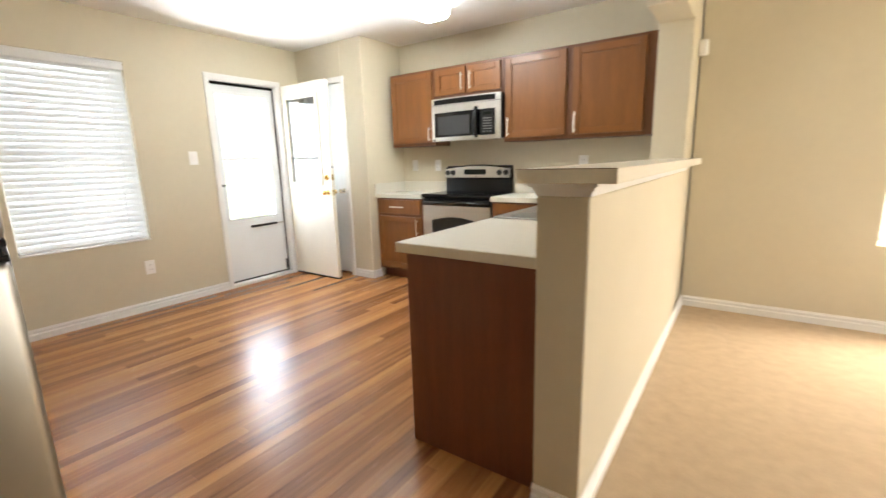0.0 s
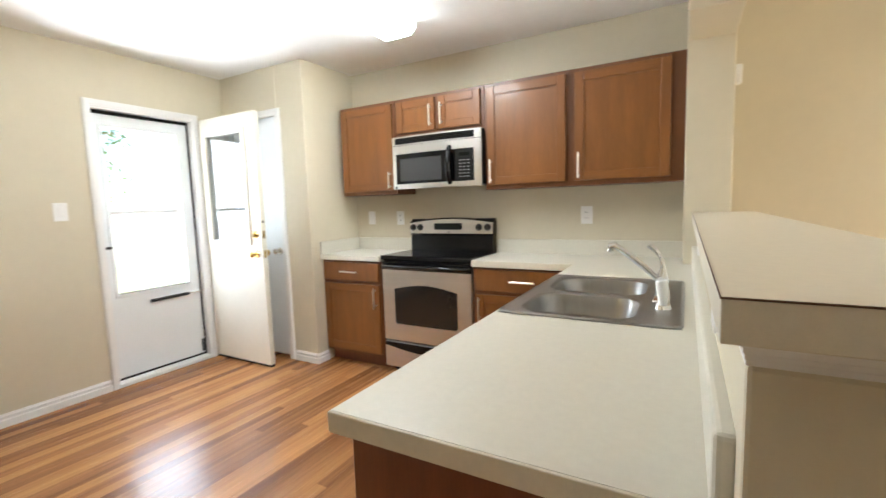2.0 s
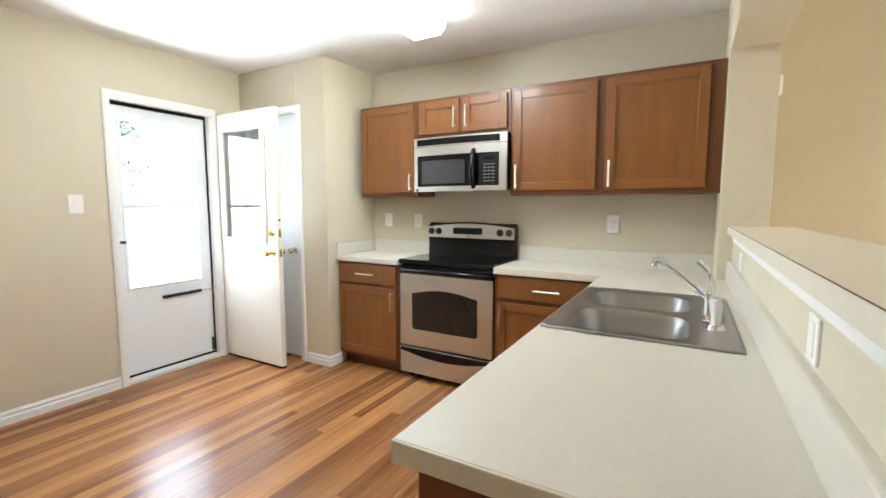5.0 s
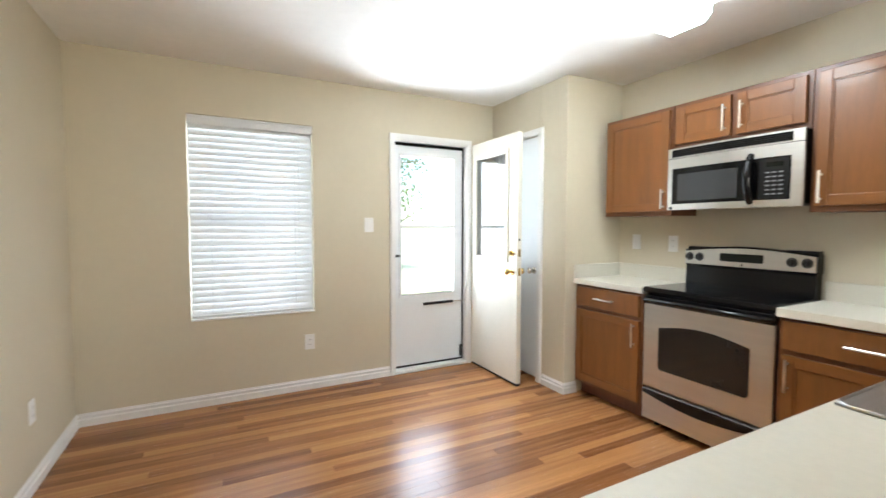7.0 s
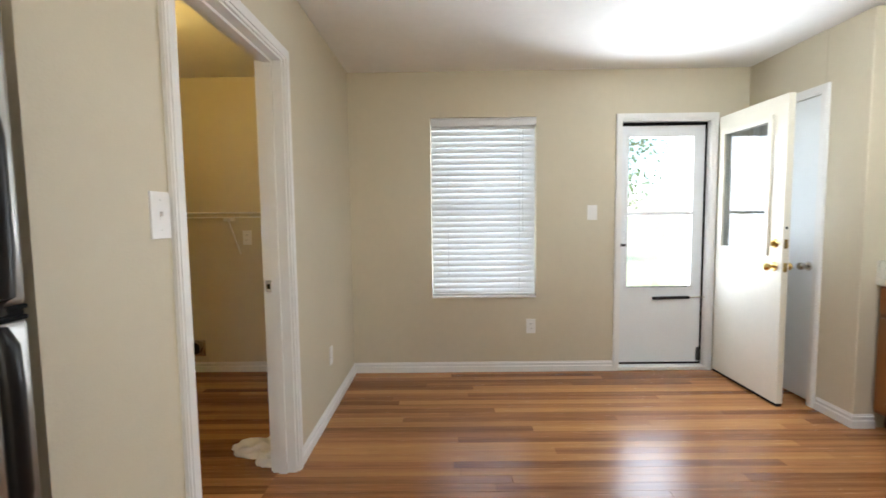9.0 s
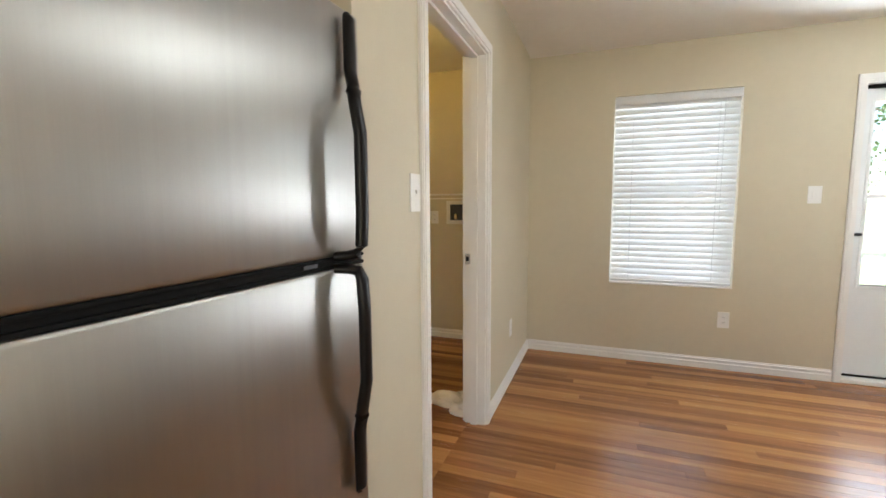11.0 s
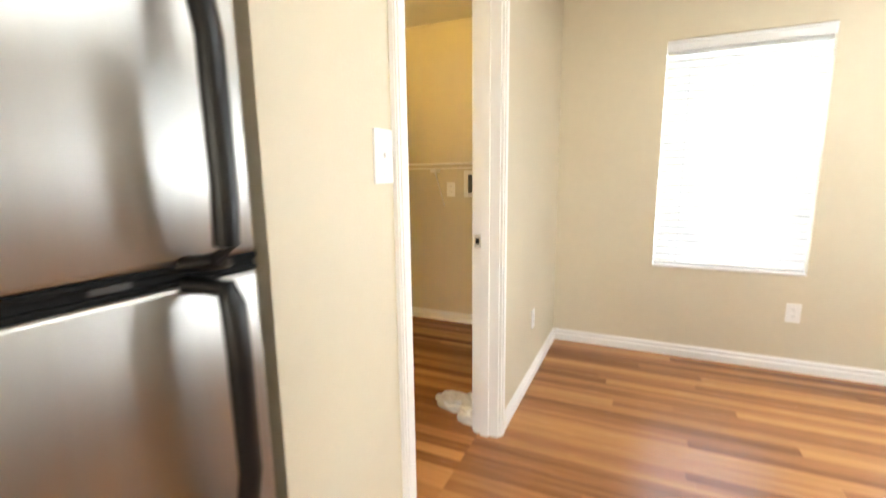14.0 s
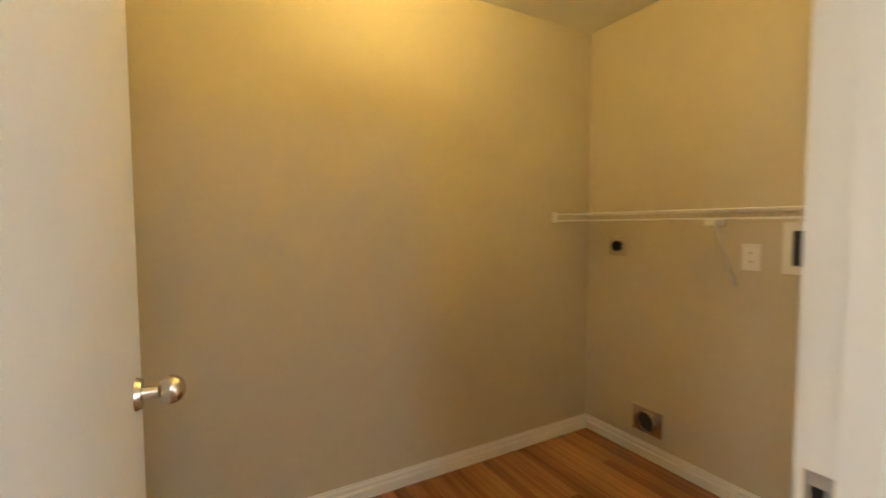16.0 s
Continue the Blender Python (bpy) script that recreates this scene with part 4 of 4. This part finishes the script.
# unseen dish, added to dim the bulb's light on floor and lower walls
prof = [(0.135, 2.305), (0.13, 2.285), (0.105, 2.262), (0.06, 2.248), (0.0, 2.243)]
dish = bmesh.new()
rings = [[dish.verts.new((-2.85 + r * math.cos(2 * math.pi * k / 28), -0.95 + r * math.sin(2 * math.pi * k / 28), z)) for k in range(28)] for r, z in prof[:-1]]
for A, B in zip(rings, rings[1:]):
    for k in range(28):
        dish.faces.new((A[k], A[(k + 1) % 28], B[(k + 1) % 28], B[k]))
dish.faces.new(rings[-1])
part("unseen_shade", dish, FROST, lg, "unseen translucent dish added to hold back downward light", True)
part("stem", cyl((-2.85, -0.95, 2.25), (-2.85, -0.95, CZ - 0.02), 0.004, seg=8), NICKEL, lg)

# ---- switches, sockets ----
def plate(name, at, face, w, h, kind, label):
    """A wall plate; face: 'x' or 'y' with its sign."""
    x, y, z = at
    ax, s = face
    o = thing(name, at, label, "socket" if kind == "socket" else "switch", "wall plates")

    def b(u0, u1, z0, z1, d0, d1, bevel=0.0):
        d0, d1 = sorted((s * d0, s * d1))
        return box(x + d0, x + d1, y + u0, y + u1, z + z0, z + z1, bevel) if ax == "x" else box(x + u0, x + u1, y + d0, y + d1, z + z0, z + z1, bevel)
    p = part("plate", b(-w / 2, w / 2, -h / 2, h / 2, 0, 0.006, 0.002), WHITEP, o)
    if kind == "socket":
        for dz in (-0.02, 0.02):
            r = part("receptacle", b(-0.016, 0.016, dz - 0.014, dz + 0.014, 0.005, 0.008, 0.0015), WHITEP, p)
            for du in (-0.006, 0.006):
                part("slot", b(du - 0.0012, du + 0.0012, dz - 0.004, dz + 0.006, 0.0075, 0.0084), GREY, r)
    elif kind == "toggle":
        part("toggle", b(-0.004, 0.004, -0.003, 0.010, 0.004, 0.013, 0.0015), WHITEP, p)
        part("toggle_slot", b(-0.006, 0.006, -0.012, 0.012, 0.0055, 0.0066), TRIM, p)
    elif kind == "blank":
        part("rocker", b(-0.016, 0.016, -0.032, 0.032, 0.005, 0.008, 0.002), WHITEP, p)
    for dz in ((-0.041, 0.041) if kind == "toggle" else (0.0,)):
        part("screw", b(-0.0025, 0.0025, dz - 0.0025, dz + 0.0025, 0.0055, 0.007), TRIM, p)
    return o


plate("wall_socket", (WX, 1.537, 0.384), ("x", 1), 0.078, 0.122, "socket", "white double socket below the window")
plate("light_switch", (WX, 2.035, 1.32), ("x", 1), 0.08, 0.122, "blank", "white rocker switch beside the back door")
plate("light_switch", (-1.795, LY, 1.312), ("y", 1), 0.080, 0.128, "toggle", "white toggle switch beside the laundry doorway")
plate("wall_socket", (-3.45, LY, 0.386), ("y", 1), 0.072, 0.118, "socket", "white double socket near the corner")
plate("light_switch", (-2.999, NY, 1.189), ("y", -1), 0.074, 0.118, "toggle", "white toggle switch above the counter")
plate("wall_socket", (-2.686, NY, 1.185), ("y", -1), 0.074, 0.118, "socket", "white double socket beside the range")
plate("wall_socket", (-1.116, NY, 1.187), ("y", -1), 0.08, 0.122, "socket", "white double socket above the long counter")
plate("light_switch", (HX0, 1.74, 1.07), ("x", -1), 0.07, 0.088, "blank", "white switch plate on the half wall")
plate("wall_socket", (HX0, 3.05, 1.062), ("x", -1), 0.115, 0.08, "blank", "white plate on the half wall by the sink")
md_ = thing("motion_sensor", (-0.30, 3.945, 2.0), "small white alarm sensor in the corner", "alarm sensor")
part("case", box(-0.302, -0.244, 3.885, 3.945, 1.945, 2.055, 0.01, 3), WHITEP, md_, smooth=True)
part("lens", box(-0.292, -0.254, 3.877, 3.887, 1.955, 2.0, 0.004), TRIM, md_)

# ---- laundry wall fittings ----
sh = thing("wire_shelf", (-4.09, -0.9, 1.34), "white wire shelf on brackets", "shelf")
for x, z in ((-3.94, 1.352), (-3.94, 1.315), (-4.09, 1.352), (-4.225, 1.352)):
    part("long_rod", cyl((x, -1.745, z), (x, -0.08, z), 0.0045, seg=8), WHITEP, sh, smooth=True)
rod = None
for i in range(66):
    y = -1.735 + i * 0.025
    if rod is None:
        rod = part("cross_wire", tube([(-4.235, 0, 1.355), (-3.94, 0, 1.355), (-3.937, 0, 1.35), (-3.937, 0, 1.315)], 0.0009, 5), WHITEP, sh)
        rod.location = (0, y, 0)
    else:
        o = rod.copy()
        scene.collection.objects.link(o)
        o.location = (0, y, 0)
part("end_bracket", box(-3.965, -3.925, -1.748, -1.735, 1.305, 1.365, 0.004), WHITEP, sh)
part("brace", tube([(-3.95, -0.84, 1.315), (-4.235, -0.885, 1.01)], 0.006, 8), WHITEP, sh, smooth=True)
part("brace_clip", box(-4.01, -3.93, -0.865, -0.815, 1.285, 1.315, 0.004), WHITEP, sh)
go = thing("dryer_outlet", (-4.24, -1.53, 1.168), "square steel plate with a black dryer outlet", "socket")
part("plate", box(-4.24, -4.235, -1.588, -1.472, 1.112, 1.224, 0.002), NICKEL, go)
part("outlet", cyl((-4.235, -1.53, 1.168), (-4.222, -1.53, 1.168), 0.03), BLACKP, go, smooth=True)
dv = thing("dryer_vent", (-4.24, -1.312, 0.222), "galvanised plate with a round black vent hole", "vent")
part("plate", box(-4.24, -4.234, -1.406, -1.224, 0.138, 0.276, 0.002), NICKEL, dv)
ring = bmesh.new()
for k in range(24):
    a, b = 2 * math.pi * k / 24, 2 * math.pi * (k + 1) / 24
    vs = [ring.verts.new((x, -1.312 + r * math.cos(t), 0.209 + r * math.sin(t))) for x, r, t in ((-4.234, 0.062, a), (-4.234, 0.062, b), (-4.205, 0.056, b), (-4.205, 0.056, a))]
    ring.faces.new(vs)
part("collar", ring, NICKEL, dv)
part("duct_hole", cyl((-4.2335, -1.312, 0.209), (-4.2325, -1.312, 0.209), 0.056), BLACKP, dv)
plate("wall_socket", (-4.24, -0.826, 1.146), ("x", 1), 0.074, 0.118, "socket", "white socket below the wire shelf")
wb = thing("washer_box", (-4.24, -0.57, 1.18), "white recessed washer valve box with two taps", "valve box")
part("frame", boxes((-4.24, -4.228, -0.707, -0.672, 1.085, 1.30), (-4.24, -4.228, -0.472, -0.437, 1.085, 1.30), (-4.24, -4.228, -0.672, -0.472, 1.085, 1.12), (-4.24, -4.228, -0.672, -0.472, 1.265, 1.30), bevel=0.003), WHITEP, wb)
# flat panel, its dark grey stands in for the shaded hollow of the box
part("recess_shade_panel", boxes((-4.24, -4.238, -0.672, -0.472, 1.12, 1.265)), GREY, wb)
for y in (-0.612, -0.532):
    part("valve", cyl((-4.238, y, 1.16), (-4.21, y, 1.16), 0.012, seg=10, bm=cyl((-4.22, y, 1.13), (-4.22, y, 1.175), 0.016, seg=12)), BRASS, wb, "brass hose valve", True)

# ---- cloth on the floor ----
def crumple(c, rx, ry, rz, seed, bm):
    rnd = random.Random(seed)
    tmp = bmesh.new()
    bmesh.ops.create_icosphere(tmp, subdivisions=4, radius=1)
    off = Vector((rnd.random() * 9, rnd.random() * 9, 0))
    for v in tmp.verts:
        d = 1 + 0.30 * noise.noise(v.co * 1.7 + off) + 0.14 * noise.noise(v.co * 4.5 + off)
        v.co = Vector((v.co.x * rx * d, v.co.y * ry * d, max(0.0, (v.co.z + 0.35) * rz * d))) + Vector(c)
    me = bpy.data.meshes.new("t")
    tmp.to_mesh(me)
    tmp.free()
    bm.from_mesh(me)
    bpy.data.meshes.remove(me)
    return bm


bm = crumple((-2.93, -0.23, 0.001), 0.06, 0.12, 0.05, 3, bmesh.new())
crumple((-2.83, -0.12, 0.001), 0.045, 0.065, 0.05, 5, bm)
crumple((-2.99, -0.14, 0.001), 0.05, 0.06, 0.055, 9, bm)
tagged(link("cleaning_cloth", bm, CLOTH, smooth=True), "crumpled off-white cloth on the laundry floor", "cloth")

# ---- outside ----
gm_ = bmesh.new()
bmesh.ops.create_grid(gm_, x_segments=2, y_segments=2, size=400, matrix=Matrix.Translation((0, 0, -0.12)))
setting("ground", gm_, GRASS, "dry sunlit lawn", "ground")
setting("patio", box(-7.6, -4.34, 0.2, 4.6, -0.11, -0.03, 0.01), CONC, "pale sunlit concrete patio slab", "patio")
fn = thing("garden_fence", (-11, 2, -0.12), "tall weathered grey timber fence", "fence")
pk = None
for i in range(70):
    y = -6.0 + i * 0.155
    if pk is None:
        pk = part("picket", prism([(-0.07, 0.0), (0.07, 0.0), (0.07, 1.76), (0.05, 1.8), (-0.05, 1.8), (-0.07, 1.76)], "x", -0.009, 0.009), FENCE, fn)
        pk.location = (-11.0, y, -0.12)
    else:
        o = pk.copy()
        scene.collection.objects.link(o)
        o.location = (-11.0 + 0.004 * math.sin(i * 2.1), y, -0.12)
for z in (0.2, 0.85, 1.45):
    part("rail", boxes((-10.985, -10.94, -6.1, 4.9, z, z + 0.09)), FENCE, fn)


def tree(at, h, seed):
    rnd = random.Random(seed)
    t = thing("tree", at, "leafy green garden tree behind the fence", "tree", "garden trees")
    x, y, z = at
    bm = tube([(x, y, z), (x + 0.05, y, z + h * 0.25), (x - 0.05, y + 0.1, z + h * 0.5), (x, y, z + h * 0.85)], [0.16, 0.13, 0.09, 0.03], 10)
    tips = []
    for i in range(13):
        a, k = rnd.uniform(0, 6.28), rnd.uniform(0.3, 0.85)
        ln = h * rnd.uniform(0.22, 0.42)
        s = Vector((x, y, z + h * k))
        e = s + Vector((math.cos(a) * ln, math.sin(a) * ln, ln * rnd.uniform(-0.1, 0.6)))
        tube([s, (s + e) / 2 + Vector((0, 0, 0.1)), e], [0.05, 0.03, 0.012], 6, bm)
        tips += [s.lerp(e, q) for q in (0.5, 0.7, 0.85, 1.0)]
    part("trunk", bm, BARK, t)
    vs, fs = [], []
    for p in tips + [Vector((x, y, z + h * 0.9))] * 3:
        for _ in range(95):
            c = p + Vector((rnd.gauss(0, 0.30), rnd.gauss(0, 0.30), rnd.gauss(0, 0.22)))
            u = Vector((rnd.gauss(0, 1), rnd.gauss(0, 1), rnd.gauss(0, 1))).normalized()
            w = u.cross(Vector((rnd.gauss(0, 1), rnd.gauss(0, 1), rnd.gauss(0, 1)))).normalized()
            L = rnd.uniform(0.045, 0.085)
            i0 = len(vs)
            vs += [c - u * L, c + w * L * 0.45, c + u * L, c - w * L * 0.45]
            fs.append((i0, i0 + 1, i0 + 2, i0 + 3))
    me = bpy.data.meshes.new("crown")
    me.from_pydata(vs, [], fs)
    me.materials.append(LEAF)
    o = new("crown", me)
    o.parent = t
    o.matrix_parent_inverse = t.matrix_basis.inverted()
    return t


tree((-9.3, 2.1, -0.12), 3.6, 4)
tree((-13.5, 4.8, -0.12), 5.0, 7)

# ---- floor strips, last ----
def planks(parent, x0, x1, y0, y1, seed, width=0.064):
    rnd = random.Random(seed)
    n = int(math.ceil((x1 - x0) / width))
    for i in range(n):
        a, b = x0 + i * width, min(x1, x0 + (i + 1) * width)
        y = y0 - rnd.uniform(0, 1.6)
        while y < y1:
            e = y + rnd.uniform(0.9, 2.3)
            p, q = max(y, y0), min(e, y1)
            if q - p > 0.02:
                g = 0.0004
                bm = bmesh.new()
                lo4 = [bm.verts.new(c) for c in ((a, p, -0.004), (b, p, -0.004), (b, q, -0.004), (a, q, -0.004))]
                hi4 = [bm.verts.new(c) for c in ((a + g, p + g, 0.0), (b - g, p + g, 0.0), (b - g, q - g, 0.0), (a + g, q - g, 0.0))]
                bm.faces.new(hi4)
                for k in range(4):
                    bm.faces.new((lo4[k], lo4[(k + 1) % 4], hi4[(k + 1) % 4], hi4[k]))
                part("plank", bm, PLANK, parent)
            y = e


planks(floor_kitchen, WX, -0.972, LY - 0.10, NY, 11)
planks(floor_kitchen, -0.972, HX1 - 0.02, -0.9, 1.36, 12)
planks(floor_kitchen, -1.425, -0.972, -0.9, LY - 0.10, 14)
planks(floor_laundry, -4.24, -1.85, -1.75, LY - 0.10, 13)
